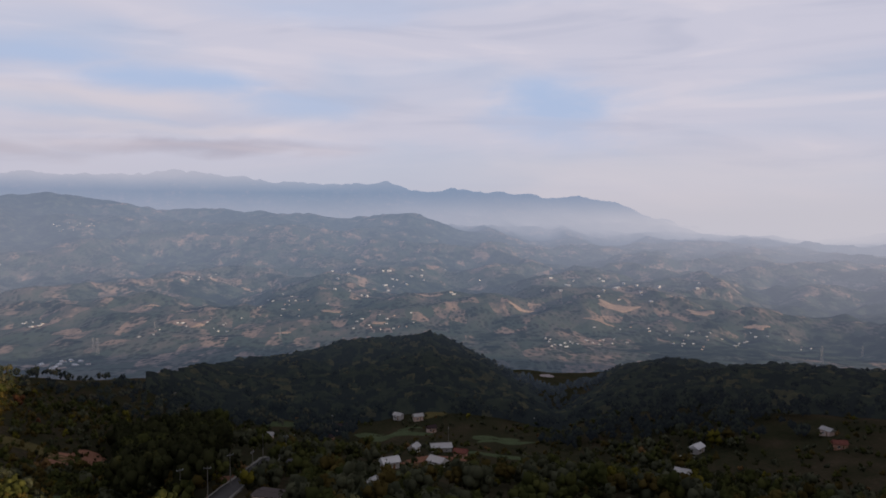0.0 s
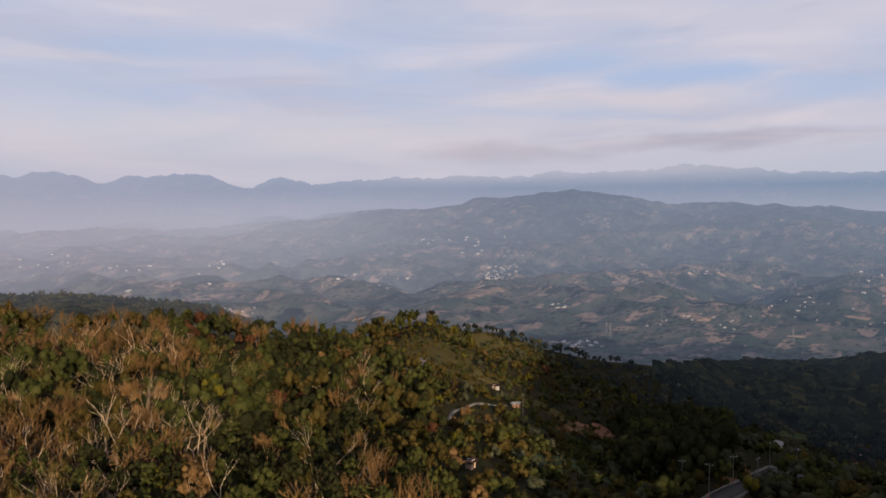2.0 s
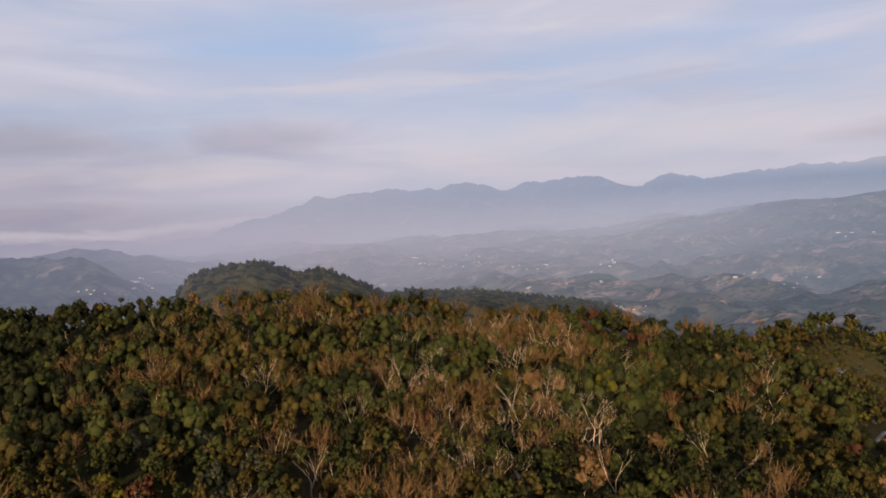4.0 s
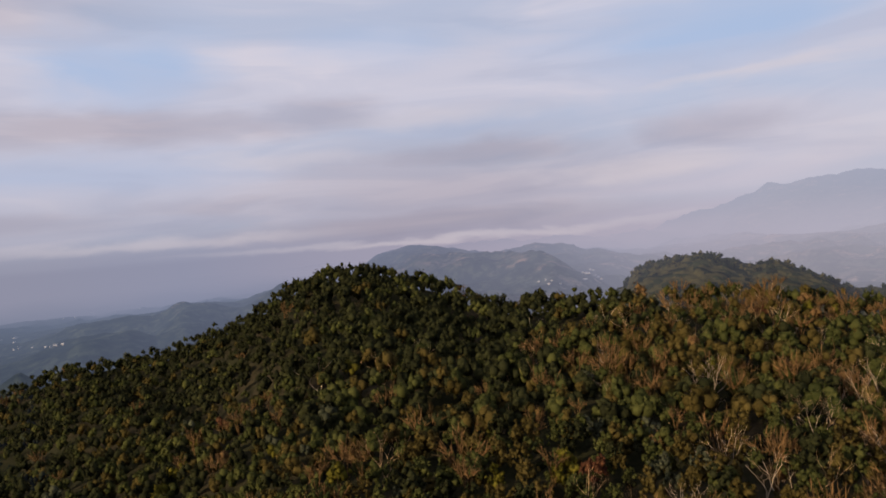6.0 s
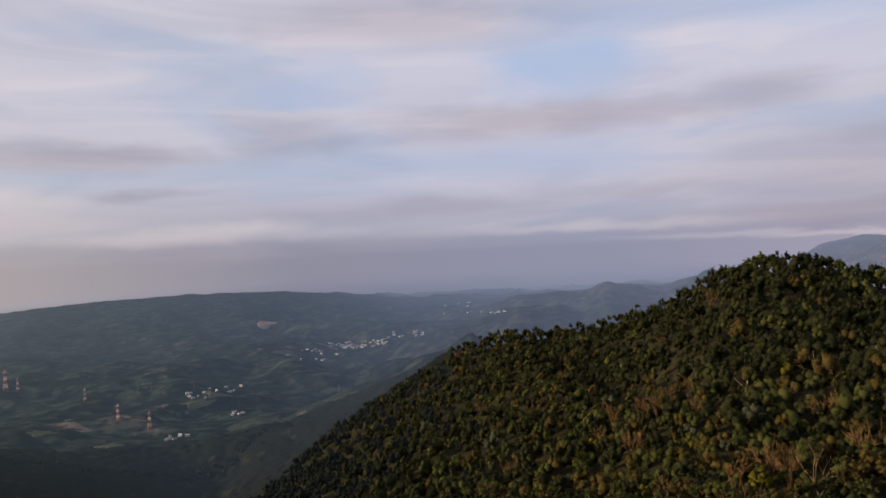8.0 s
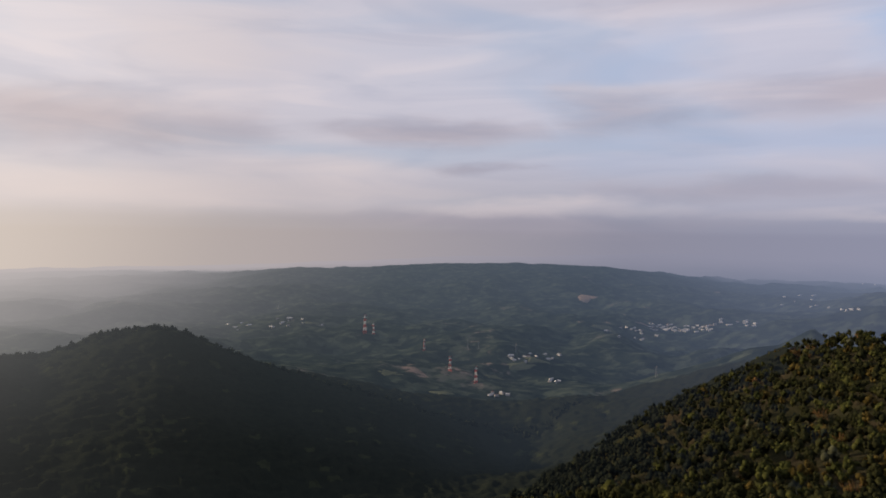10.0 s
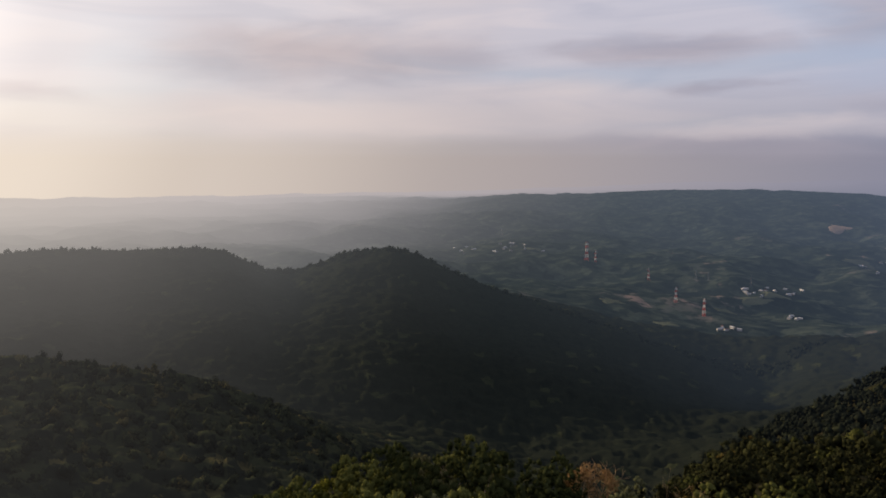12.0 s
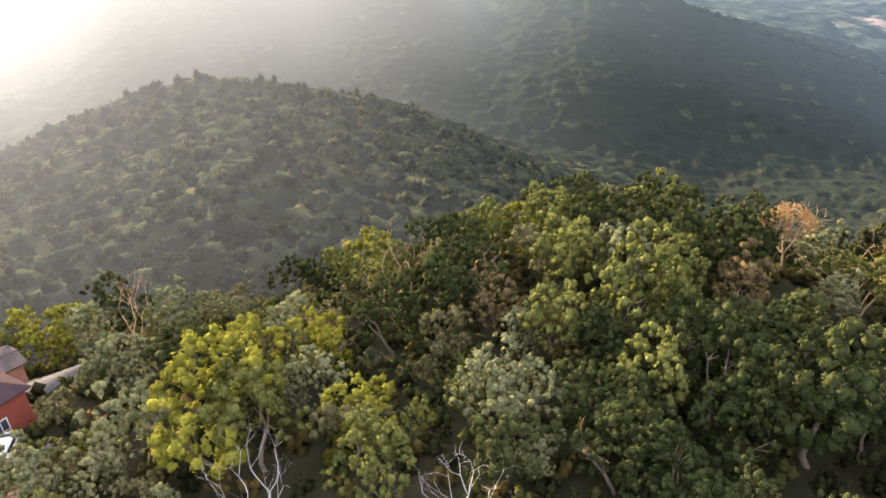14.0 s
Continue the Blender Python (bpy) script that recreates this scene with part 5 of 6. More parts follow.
HAMLETS_VALLEY = [(149.0, -7.6, 2.0, 0.5, 16), (156.5, -9.8, 2.0, 0.4, 14), (155.0, -11.5, 0.5, 0.2, 4), (159.3, -12.7, 0.8, 0.15, 6), (141.5, -6.4, 1.5, 0.25, 16),
                  (136, -4.6, 3, 0.5, 14), (130, -2.9, 3.5, 0.25, 18), (175, -7.2, 2.5, 0.4, 10), (180, -7.4, 1.0, 0.3, 6), (95, -3.6, 2.5, 0.6, 14),
                  (3, -5.6, 6, 1.2, 24), (-14, -6.0, 6, 1.0, 20), (39, -3.0, 3, 0.8, 14)]
g = np.random.default_rng(31)
protos = [house(lbl, w, w * 0.6, 3.2, 1.6, wm, rm, 0.0, 2, "roofs of the far hamlets", False) for lbl, w, wm, rm in (
    ("pale plaster house with a white roof in a far hamlet", 13, FAR_WALL, FAR_ROOF_WHITE), ("pale plaster house with a grey tin roof in a far hamlet", 16, FAR_WALL, FAR_ROOF_GREY),
    ("pinkish house with a brown roof in a far hamlet", 12, FAR_WALL_PINK, FAR_ROOF_BROWN), ("long white shed with a white roof in the valley", 26, FAR_WALL, FAR_ROOF_WHITE))]
used = [False] * 4
rows_w, rows_f, rows_m = [], [], []
count = 0
for az0, el0, ha, he, n in HAMLETS + HAMLETS_VALLEY:
    for k in range(n):
        p = on_ground(az0 + g.uniform(-ha, ha), el0 + g.uniform(-he, he))
        dist = math.hypot(p.x, p.y)
        if dist > 4300 or dist < 700:
            continue
        kind = int(g.choice(4, p=(0.4, 0.25, 0.23, 0.12)))
        s = min(0.66, 0.34 + dist / 9500)
        m = pose(p.x, p.y, p.z + 0.3, 0, 0, g.uniform(0, 180)) @ Matrix.Diagonal((s, s, s, 1))
        if count >= 280:
            # the rest stand as joined shells
            c, sn, w = math.cos(k * 1.3), math.sin(k * 1.3), (13, 16, 12, 24)[kind] * s / 2
            b = len(rows_w)
            for z in (-1.0, 4.0 * s):
                for u, v in ((-w, -w * 0.6), (w, -w * 0.6), (w, w * 0.6), (-w, w * 0.6)):
                    rows_w.append((p.x + u * c - v * sn, p.y + u * sn + v * c, p.z + z))
            for u in (-w, w):
                rows_w.append((p.x + u * c, p.y + u * sn, p.z + 5.6 * s))
            rows_f += [(b, b + 1, b + 5, b + 4), (b + 1, b + 2, b + 6, b + 5), (b + 2, b + 3, b + 7, b + 6), (b + 3, b, b + 4, b + 7), (b + 4, b + 5, b + 9, b + 8), (b + 6, b + 7, b + 8, b + 9)]
            rows_m += [0, 0, 0, 0, 1 + (kind == 2), 1 + (kind == 2)]
        elif not used[kind]:
            protos[kind].matrix_basis = m
            used[kind] = True
        else:
            copy_thing(protos[kind], m)
        count += 1
if rows_f:
    tagged(new("distant_houses", mesh_from("distant_houses", rows_w, rows_f, (FAR_WALL, FAR_ROOF_WHITE, FAR_ROOF_BROWN), rows_m, False)),
           "scattered pale roofs of the farthest hamlets", "houses", kind="stuff")

BARE = [(18.0, -5.2, 70, 36), (20.0, -5.3, 60, 36), (19.2, -8.6, 55, 40), (22.3, -7.0, 60, 45), (12.8, -9.5, 60, 26), (-12.5, -8.5, 110, 40), (-13.8, -7.4, 200, 90),
        (5.2, -8.9, 60, 30), (46.3, -8.9, 60, 40), (55.7, -8.0, 90, 45), (35.0, -9.9, 50, 26), (28.8, -11.1, 50, 40), (152.4, -4.75, 170, 170),
        (-8.4, -12.9, 40, 50), (24.0, -6.0, 70, 40), (9.0, -7.9, 70, 40),
        (-20.0, -7.6, 140, 70), (-24.0, -8.4, 90, 40), (1.0, -6.8, 120, 50), (-6.0, -7.6, 120, 50), (15.0, -6.2, 110, 50), (148, -6.9, 120, 40), (143.5, -6.7, 110, 40), (92.7, -4.4, 60, 50)]
VALLEY_FIELDS = [(168.2, -11.2, 60, 46), (163.9, -12.7, 44, 36), (157.6, -10.5, 70, 34), (156.2, -9.9, 60, 30), (151.2, -7.2, 90, 50), (174.4, -7.2, 70, 40), (159.8, -11.4, 40, 30)]
for k, (az, el, w, d) in enumerate(VALLEY_FIELDS):
    p = on_ground(az, el)
    patch("pale green field in the valley", p, w * 0.6, d * 0.6, VALLEY_GRASS, facing(p, 20), 1.0, 0.45, 80 + k)
for k, (az, el, w, d) in enumerate(BARE):
    p = on_ground(az, el)
    patch("bare pale earth on a far slope", p, w * 0.36, d * 0.26, FAR_EARTH, facing(p), 1.2, 0.45, 40 + k)

# ---- the forests ----
MID = [leaf_crown(100 + k, 6, 20, 120, 0.085, 0.3, 0.05, -0.7, 0.9) for k in range(14)]
NEAR = [leaf_crown(300 + k, 6, 30, 190, 0.062, 0.3, 0.05, -0.7, 0.95, "small_tufts") for k in range(12)]
SMALL = [leaf_crown(150 + k, 5, 14, 40, 0.11, 0.3, 0.05, -0.6, 1.0, "small") for k in range(10)]
FAR = [leaf_crown(200 + k, 3, 8, 22, 0.17, 0.4, 0.05, -0.4, 1.0, "small") for k in range(8)]
HILL = [leaf_crown(230 + k, 5, 16, 50, 0.10, 0.3, 0.05, -0.6, 1.0, "small") for k in range(8)]
NORTH = [leaf_crown(250 + k, 5, 12, 26, 0.10, 0.3, 0.05, -0.6, 1.0, "small") for k in range(8)]

TWIGS = [twig_crown(270 + k) for k in range(8)]

# bare trees stand among the crowns of the western slope
BARE_SPOTS = [(67.2, 150), (69.8, 128), (73.5, 148), (61.7, 235), (60.6, 232), (63.0, 228), (76.9, 165), (59.1, 160), (76.4, 126), (74.0, 228), (68.5, 131), (66.0, 134),
              (64.6, 140), (71.5, 130), (84.3, 145), (58.0, 165), (56.2, 175), (70.6, 175), (78.5, 170), (72.0, 190), (54.8, 215), (57.0, 232), (65.3, 168), (62.3, 190), (87.4, 124), (111.3, 160),
              (101.3, 180), (115.7, 230)]
g = np.random.default_rng(17)
while len(BARE_SPOTS) < 190:
    BARE_SPOTS.append((float(np.clip(g.normal(70, 14), 46, 125)), float(g.uniform(120, 285))))
bares = [bare_tree(60 + k, tall, mat, label, stems, thick, 4) for k, (tall, mat, label, stems, thick) in enumerate((
    (10.0, BARK_PALE, "leafless tree with pale forked stems in the forest", 3, 0.12), (9.0, BARK_PALE, "leafless tree with pale crooked stems in the forest", 4, 0.10),
    (11.0, BARK_WHITE, "dead bleached tree with bare limbs in the forest", 2, 0.15), (8.5, BARK_PALE, "leafless many-stemmed tree with tan twigs", 5, 0.09),
    (9.5, BARK_WHITE, "dead whitish tree with spreading limbs in the forest", 3, 0.115)))]
done = set()
for k, (az, d) in enumerate(BARE_SPOTS):
    p = at(az, d)
    m = planted(None, p, float(g.uniform(0.85, 1.25)), float(g.uniform(0, 360)), float(g.uniform(-6, 6)))
    i = k % 5
    if i not in done:
        bares[i].matrix_basis = m
        done.add(i)
    else:
        copy_thing(bares[i], m)
    if k < 28:
        clear_spot(p * (1 - 3.5 / d), 2.6)

# western slope and knoll
x, y, az, d = (np.concatenate(c) for c in zip(scatter(40, 118, 104, 470, 5.0, 1), scatter(118, 172, 104, 470, 4.3, 19)))
dc, _ = line_at(LINES[2], az)
keep = (d < dc + 9) & free(x, y) & (fractal(x, y, 55, 3, 23) > np.where((az < 46) & (d > 150), np.where(d > 290, -0.08, -0.32), -2.0)) & (rng.random(len(x)) > np.clip((d - 200) / 300, 0, 0.3))
x, y, az, d, dc = x[keep], y[keep], az[keep], d[keep], dc[keep]
n = len(x)
patchy = fractal(x, y, 34, 3, 41)
brown = np.clip(1.35 - np.abs(az - 69) / 19, 0, 1) * np.clip(0.55 + patchy * 2.6, 0, 1)
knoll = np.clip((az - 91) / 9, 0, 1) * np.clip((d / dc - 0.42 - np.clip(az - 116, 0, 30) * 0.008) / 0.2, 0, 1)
red_crest = np.clip(1 - np.abs(az - 57) / 5, 0, 1) * (d > dc - 60)
kinds = np.where(rng.random(n) < brown * 0.85, pick(rng, n, (0.3, 0.9, 2.4, 0.02, 5.2, 0.08, 0)), pick(rng, n, (2.8, 7, 3.0, 0.05, 0.25, 0.01, 0.15)))
kinds = np.where(rng.random(n) < 0.45 * np.clip(1.3 - np.abs(az - 53) / 7, 0, 1), 0, kinds)
kinds = np.where(rng.random(n) < red_crest * 0.25, 5, kinds)
# the knoll's shade is put into its leaves: nearly all dark green
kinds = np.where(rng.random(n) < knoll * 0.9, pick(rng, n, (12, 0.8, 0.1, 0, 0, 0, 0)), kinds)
# the lighter leaf mix below the knoll stands in for sunlight
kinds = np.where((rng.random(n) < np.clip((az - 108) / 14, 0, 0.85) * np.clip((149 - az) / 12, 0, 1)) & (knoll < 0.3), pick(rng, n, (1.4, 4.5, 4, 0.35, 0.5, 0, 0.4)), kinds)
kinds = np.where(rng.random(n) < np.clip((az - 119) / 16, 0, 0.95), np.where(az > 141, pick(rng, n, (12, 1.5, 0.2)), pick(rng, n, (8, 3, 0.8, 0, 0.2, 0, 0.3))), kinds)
warm = np.where((az > 82) & (az < 104) & (d < 235), 0.55, 0.0) + np.where((az >= 104) & (az < 136) & (d < 270), 0.24, 0.0)
kinds = np.where(rng.random(n) < warm * (1 - knoll), pick(rng, n, (0.5, 3.6, 4.5, 0.5, 1.6, 0.1, 0.3)), kinds)
width = np.clip(5.6 * np.exp(rng.normal(0, 0.28, n)), 2.8, 8.5)
width = np.where(az > 118, width * 0.74, width)
golden = (az < 53) & (d < 210) & (rng.random(n) < 0.75)
kinds = np.where(golden, pick(rng, n, (2.2, 3.2, 3, 0.3, 1.6, 0.15, 0)), kinds)
width = np.where(golden, width * 0.75, width)
red_leaved = on_ground(51.6, -15.9)
kinds = np.where(np.hypot(x - red_leaved.x, y - red_leaved.y) < 4.5, 5, kinds)
tall = rng.uniform(5.5, 10.5, n) * np.where(az > 118, 0.85, 1.0)
leafless = (kinds == 4) & (rng.random(n) < 0.85)
hazy = (rng.random(n) < np.clip((az - 134) / 17, 0, 1) * np.clip((d - 170) / 90, 0, 1)) & ~leafless
close, near, far_ = (d < 165) & ~leafless & ~hazy, (d >= 165) & (d < 235) & ~leafless & ~hazy, (d >= 235) & ~leafless & ~hazy
wood("mixed trees with green, olive and brown crowns on the nearest hillside", x[close], y[close], width[close], tall[close], kinds[close], NEAR, 4, 1.2)
wood("dense mixed forest with green, olive and brown crowns on the near hillside", x[near], y[near], width[near], tall[near], kinds[near], MID, 5, 1.2)
wood("dense forest climbing to the wooded knoll, leaves darkened there for shade", x[far_], y[far_], width[far_], tall[far_], kinds[far_], SMALL, 15, 1.15)
wood("leafless trees with brown twigs among the leafy crowns", x[leafless], y[leafless], width[leafless] * 1.15, tall[leafless] + 1.2, kinds[leafless], TWIGS, 16, 1.2)
# ravine haze is painted into these leaves as emission
wood("dark forest falling into the hazy ravine", x[hazy], y[hazy], width[hazy], tall[hazy], np.where(kinds[hazy] == 0, 0, np.where(kinds[hazy] == 1, 1, pick(rng, hazy.sum(), (4, 2, 0)))), NORTH, 18, 1.15, HAZED_LEAVES)

# shaded slopes round the village
x, y, az, d = scatter(-42, 40, 92, 790, 6.6, 3)
dc, _ = line_at(LINES[2], az)
open_land = fractal(x, y, 55, 3, 23)
village = (d > 225) & (d < 450) & (az > -36) & (az < 20)
behind = np.where((az > -15) & (az < 3), 120, 10)
slope = (az > 22) & (az < 40) & (d > 140)
keep = (d < dc + behind) & free(x, y) & (open_land > np.where(village, np.where(az < -10, 0.06, 0.15), np.where(slope, np.where((az > 31.5) & (d > 290), -0.08, -0.30), np.where((az > -6) & (d > 150), -0.22, -0.5))))
x, y, az, d = x[keep], y[keep], az[keep], d[keep]
n = len(x)
sunny = np.clip((az - 24) / 10, 0, 1)
kinds = np.where(rng.random(n) < sunny * 0.55, pick(rng, n, (1, 3, 5, 1.2, 0.8, 0.02, 0.6)), pick(rng, n, (1.2, 5, 2.2, 0.3, 0.2, 0, 4)))
width, tall = rng.uniform(4.2, 8.5, n), rng.uniform(4.5, 9, n)
width, tall = np.where(az > 22, width * 0.62, width), np.where(az > 22, tall * 0.55, tall)
near = d < 260
wood("dark mixed trees on the shaded slope above the village", x[near], y[near], width[near], tall[near], kinds[near], MID, 25)
far_ = (d >= 260) & (d < 375)
wood("dark green forest on the low hills round the village", x[far_], y[far_], width[far_], tall[far_], kinds[far_], NORTH, 7)
# shade put into darker leaves before bearing -7; the blue is emission haze
bluish = (d >= 375) & ((d < 475) | (rng.random(n) < 0.6))
wood("dark treetops with blue haze in their colour on the ridges behind the village", x[bluish], y[bluish], width[bluish], tall[bluish] + 1.0,
     np.where(az < -7, pick(rng, n, (5, 3, 0)), pick(rng, n, (4, 5, 2.5)))[bluish], NORTH, 17, 1.15, HAZED_LEAVES)
canopy("dark forest with blue haze in its colour on the ridges behind the village", -42, 23, 452, 690, 6.6, 2.1, 3.0, (5, 4, 1.2), 91, lambda X, Y, A, D: D < line_at(LINES[2], A)[0] + 12 - 30 * ((A > -13) & (A < -4)))
# a tall dark grove stands between the earth cutting and the road
x, y, az, d = scatter(17.2, 25.6, 180, 335, 5.4, 27)
keep = free(x, y) & (np.abs(az - 21.4) < 4.2 - np.abs(d - 255) * 0.012 + fractal(x, y, 30, 2, 29) * 1.5)
x, y = x[keep], y[keep]
n = len(x)
wood("tall dark green grove between the road and the cutting", x, y, rng.uniform(6.0, 9.5, n), rng.uniform(9.0, 14.0, n), pick(rng, n, (9, 2)), MID, 28, 1.35)

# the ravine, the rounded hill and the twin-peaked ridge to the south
# haze and sunward glare are painted into these hills' leaves
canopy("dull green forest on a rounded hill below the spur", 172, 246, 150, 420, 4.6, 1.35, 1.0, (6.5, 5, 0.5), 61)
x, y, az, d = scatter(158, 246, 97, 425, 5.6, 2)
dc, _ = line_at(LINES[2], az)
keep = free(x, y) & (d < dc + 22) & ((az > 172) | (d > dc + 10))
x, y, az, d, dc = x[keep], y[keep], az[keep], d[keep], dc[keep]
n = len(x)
wood("treetops standing out of the forest on the rounded hill", x, y, rng.uniform(4.0, 7.0, n), rng.uniform(6, 9.5, n), np.where(d < 190, pick(rng, n, (4, 2, 0)), pick(rng, n, (4, 5, 1.5))), HILL, 6, 1.15, HAZED_LEAVES)
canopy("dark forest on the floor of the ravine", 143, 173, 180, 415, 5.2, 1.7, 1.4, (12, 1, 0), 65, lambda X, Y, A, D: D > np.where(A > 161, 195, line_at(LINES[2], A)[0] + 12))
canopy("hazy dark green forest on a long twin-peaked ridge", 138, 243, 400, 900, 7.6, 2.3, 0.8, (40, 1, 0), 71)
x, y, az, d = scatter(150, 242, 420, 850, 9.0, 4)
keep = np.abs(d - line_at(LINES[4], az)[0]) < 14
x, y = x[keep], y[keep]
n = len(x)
wood("treetops standing out of the forest on the twin-peaked ridge", x, y, rng.uniform(7, 12, n), rng.uniform(7, 10, n), pick(rng, n, (6, 1)), NORTH, 8, 1.15, HAZED_LEAVES)
canopy("green forest on rounded hills behind the spur", 50, 100, 560, 850, 7.6, 2.3, 2.0, (2, 5, 5), 81)
x, y, az, d = scatter(52, 97, 600, 850, 10.0, 14)
keep = np.abs(d - line_at(LINES[4], az)[0] + 12) < 30
x, y = x[keep], y[keep]
n = len(x)
wood("treetops on the rounded hills behind the spur", x, y, rng.uniform(6, 10.5, n), rng.uniform(8, 12, n), pick(rng, n, (2, 4, 3)), NORTH, 9, 1.15, HAZED_LEAVES)
# ---- trees on the spur under the eye, each a thing of its own ----
NAMES = ["dark green", "green", "olive green", "yellow-green", "brown-leaved", "rust-red", "grey-green"]
stock = {}
for kind in (0, 1, 2, 3, 4, 6):
    for v in range(2):
        stock[kind, v] = [leafy_tree(400 + kind * 10 + v, kind, f"{NAMES[kind]} broad-leaved tree with a {('rounded', 'lumpy')[v]} crown", 7.8, 8.9, 8 + 5 * v, 130 + 50 * v), False]


# the outline of the treetops along the rim of the spur: bearing, angle
RIM = [(150, -23.0), (160, -22.5), (166, -22.7), (174, -22.7), (182, -22.0), (185.5, -22.7), (190, -23.6), (195, -25.0), (204, -27.0), (214, -28.1), (220, -27.6), (224, -26.0), (233, -26.0), (247, -26.0)]


def plant(kind, v, az, d, scale):
    src = stock[kind, v]
    p = at(az, d)
    rim = math.tan(radians(float(np.interp(az, *zip(*RIM))))) * d + EYE
    scale = min(scale, (rim - p.z) / 11.0)
    if scale < 0.42:
        return
    m = planted(None, p, scale, float(g.uniform(0, 360)))
    if src[1]:
        copy_thing(src[0], m)
    else:
        src[0].matrix_basis = m
        src[1] = True
    clear_spot(p, 1.6 * scale)


# the trees that stand out: leaf colour, crown, bearing, angle of the crown's middle, size
MARKED = [(3, 0, 222.0, -35.8, 1.35), (3, 1, 217.8, -32.8, 1.05), (1, 1, 218.2, -37.0, 1.2), (1, 0, 236.6, -35.8, 0.6), (2, 1, 234.0, -36.5, 0.55),
          (6, 1, 194.0, -39.0, 1.05), (6, 0, 190.5, -40.0, 0.8), (1, 1, 207.4, -43.5, 0.8), (1, 0, 176.5, -30.0, 1.35), (1, 1, 180.0, -31.5, 1.2),
          (0, 0, 173.0, -35.0, 1.25), (3, 1, 208.2, -39.5, 0.42), (4, 1, 193.3, -32.2, 0.8), (2, 0, 183.1, -24.0, 1.15), (2, 1, 175.5, -24.0, 1.0),
          (6, 0, 227.3, -30.5, 0.95), (6, 1, 229.0, -35.8, 0.95), (3, 0, 211.0, -34.2, 0.7)]
# and those that fill the rim between them
MARKED_BETWEEN = [(0, 0, 184.4, -40.5, 0.7), (2, 0, 198.7, -33.6, 0.85), (0, 1, 166.4, -32.5, 1.2), (0, 1, 180.8, -43.5, 0.8), (0, 0, 163.5, -35.5, 1.2),
                (6, 0, 212.8, -29.5, 0.9), (2, 1, 207.5, -28.0, 0.95), (0, 1, 203.5, -32.0, 0.9), (1, 0, 231.5, -35.0, 0.75), (6, 1, 222.5, -28.6, 0.85),
                (6, 0, 217.5, -28.4, 0.8), (2, 0, 189.2, -28.0, 1.1), (0, 1, 196.5, -29.5, 1.1), (1, 1, 187.5, -34.5, 0.85), (4, 0, 171.8, -28.6, 0.9)]
for kind, v, az, el, s in MARKED + MARKED_BETWEEN:
    plant(kind, v, az, (40.5 - 6.0 * s) / math.tan(radians(-el)), s)
autumn = thin_tree(470, 5, "tree with thin orange-brown autumn leaves", 6.2, 9.4)
autumn.matrix_basis = planted(None, at(169.4, 74), 1.0, 40)
clear_spot(at(169.4, 74), 3)
twig = bare_tree(81, 9.5, BARK_PALE, "leafless tree with pinkish tan twigs on the spur", 5, 0.10, 5)
twig.matrix_basis = planted(None, at(203.0, 62), 1.0)
copy_thing(twig, planted(None, at(163.0, 72), 1.0, 120))
copy_thing(twig, planted(None, at(226.0, 72), 0.9, 200))
dead = bare_tree(83, 8.5, BARK_DEAD, "dead bleached tree with bare crooked limbs on the spur", 3, 0.085, 5, 0.75)
dead.matrix_basis = planted(None, at(218.7, 38.5), 0.95, 10)
copy_thing(dead, planted(None, at(198.6, 34), 0.9, 130))
for az, d in ((218.7, 40), (199.2, 35), (218.7, 36.5), (199.2, 32), (214, 37), (204, 35)):
    clear_spot(at(az, d), 3.0)
x, y, az, d = scatter(150, 247, 34, 94, 5.3, 6)
keep = free(x, y, 1.0)
x, y, az, d = x[keep], y[keep], az[keep], d[keep]
order = np.argsort(d)
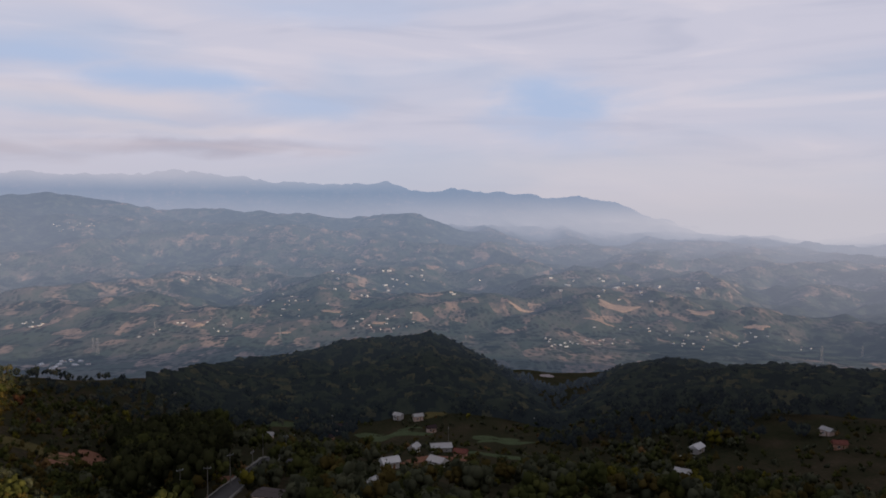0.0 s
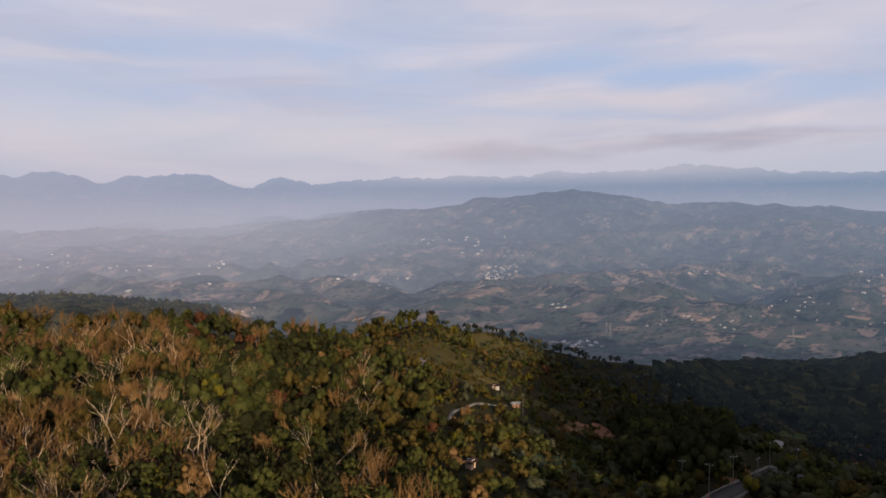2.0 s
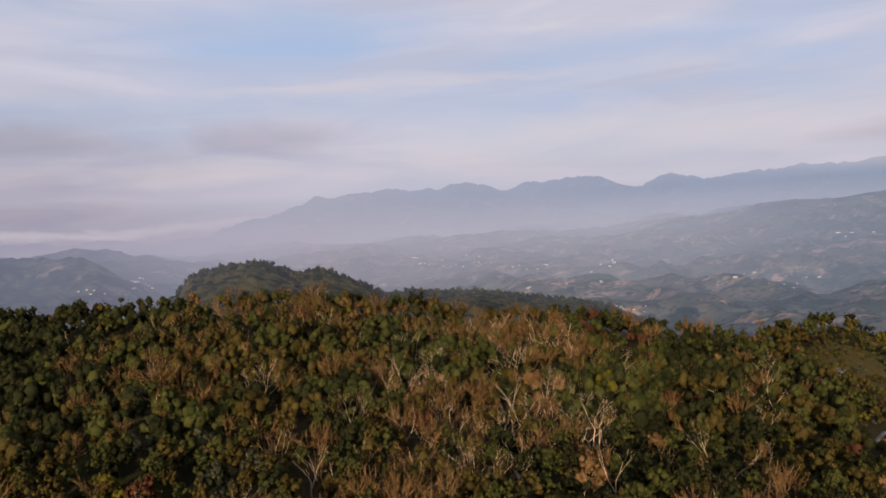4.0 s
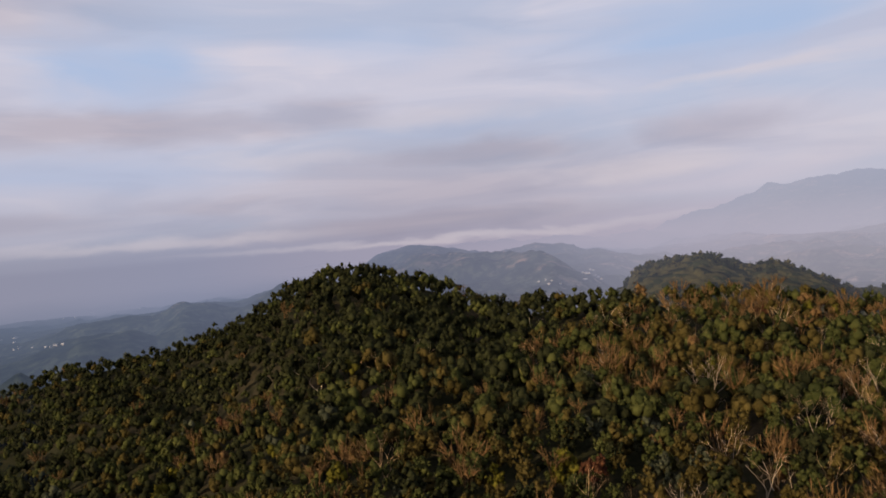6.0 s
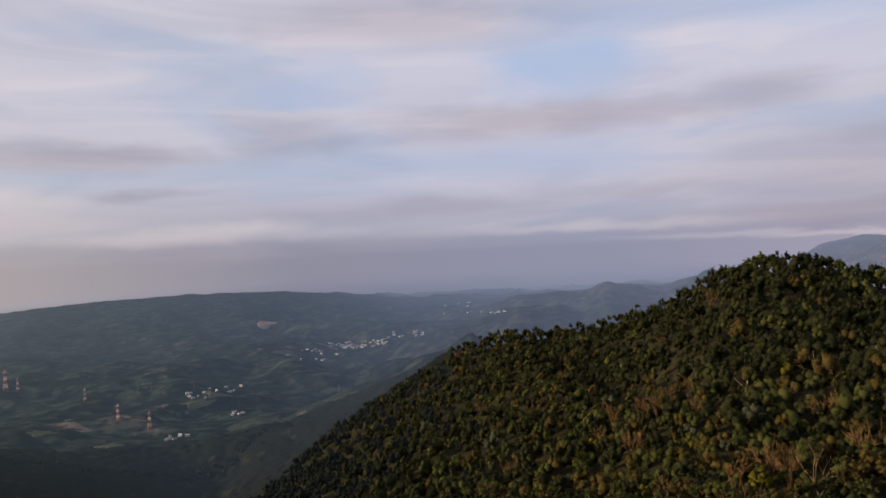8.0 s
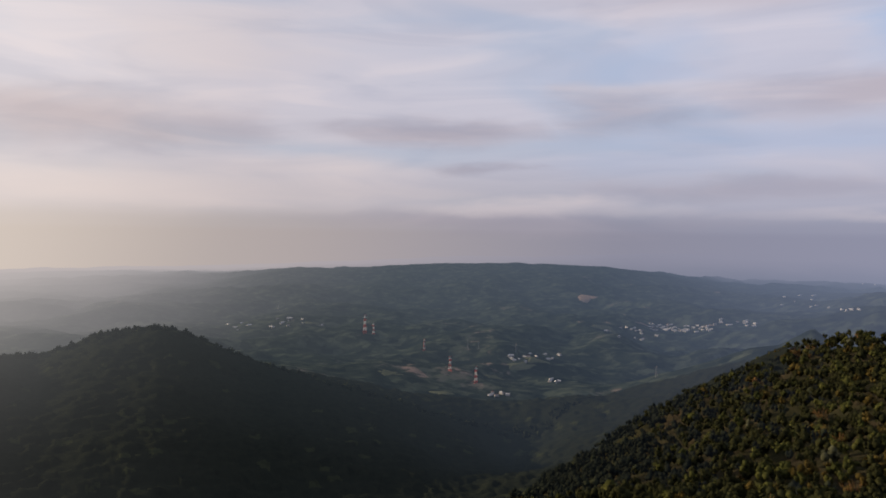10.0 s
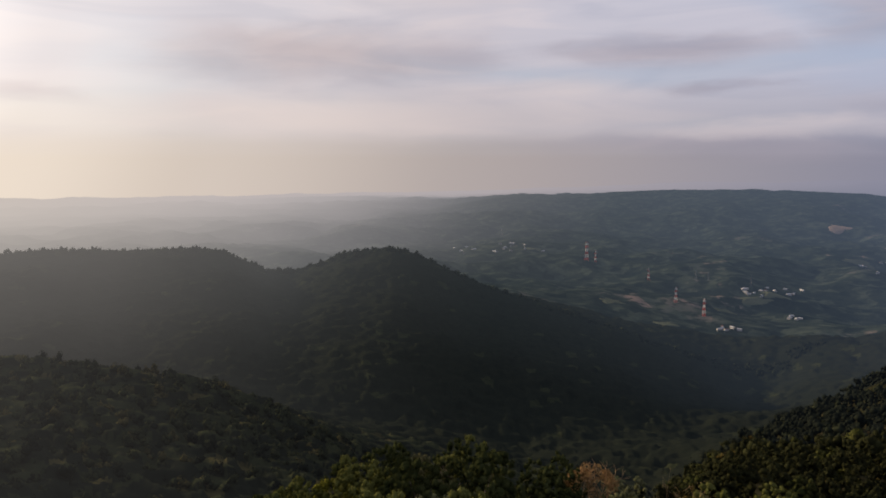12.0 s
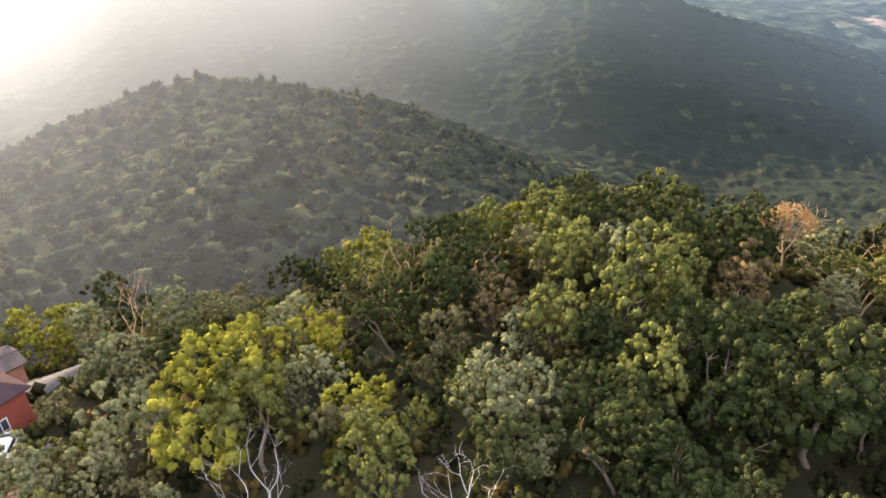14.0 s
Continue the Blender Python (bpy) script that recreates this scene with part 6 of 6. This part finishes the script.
for i in order[:135]:
    # near trees before bearing 186 get mostly dark leaves, standing in for shade
    kind = int(g.choice((0, 1, 2, 3, 4, 6), p=(0.84, 0.12, 0.03, 0.0, 0.0, 0.01) if az[i] < 186 and d[i] < 60 else (0.25, 0.36, 0.28, 0.04, 0.04, 0.03) if az[i] < 186 else (0.14, 0.22, 0.29, 0.06, 0.05, 0.24)))
    plant(kind, int(g.integers(0, 2)), az[i], d[i], float(g.uniform(0.5, 0.9) if d[i] < 60 else g.uniform(0.7, 1.15)))


# low scrub and dry grass under the trees and on the open slopes
x, y, az, d = scatter(-42, 246, 18, 240, 6.0, 12)
keep = ((fractal(x, y, 30, 2, 51) > 0.02) | ((az > 150) & (d < 95))) & free(x, y, -1.5)
x, y, d = x[keep], y[keep], d[keep]
n = len(x)
wood("low scrub and dry bushes between the trees", x, y, rng.uniform(1.2, 3.0, n), rng.uniform(1.0, 2.4, n), pick(rng, n, (3, 4, 3, 0.3, 0.3, 0.1, 0.6)), FAR, 33)


# close undergrowth beneath the trees of the spur
x, y, az, d = scatter(150, 247, 33, 92, 2.3, 27)
keep = free(x, y, -0.9)
x, y = x[keep], y[keep]
n = len(x)
wood("dense undergrowth of dark bushes beneath the spur trees", x, y, rng.uniform(1.4, 3.0, n), rng.uniform(0.9, 2.0, n), pick(rng, n, (4, 4, 1.5, 0.1, 0.1, 0, 0.4)), SMALL, 35)

# dry bushes and tall grass on the open slope above the village
x, y, az, d = scatter(20, 54, 106, 400, 3.6, 28)
keep = free(x, y, -9.0) & (d < line_at(LINES[2], az)[0]) & (rng.random(len(x)) < 0.85)
x, y = x[keep], y[keep]
n = len(x)
wood("dry golden bushes and tall grass on the open slope", x, y, rng.uniform(1.2, 3.4, n), rng.uniform(0.9, 2.4, n), np.where(height(x, y) - EYE > -88, pick(rng, n, (1.5, 4, 5, 0.6, 0, 0.1, 0.5)), pick(rng, n, (6, 4, 1.5, 0, 0, 0, 0.6))), FAR, 36)

# bushes and hedges of the village land
x, y, az, d = scatter(-40, 24, 190, 600, 7.0, 29)
keep = free(x, y, -4.5) & (d < line_at(LINES[2], az)[0]) & (fractal(x, y, 26, 2, 61) > -0.12)
x, y = x[keep], y[keep]
n = len(x)
wood("bushes and hedges between the village fields", x, y, rng.uniform(1.6, 4.2, n), rng.uniform(1.2, 3.4, n), pick(rng, n, (2, 4, 1, 0.2, 0.3, 0, 4)), FAR, 37)
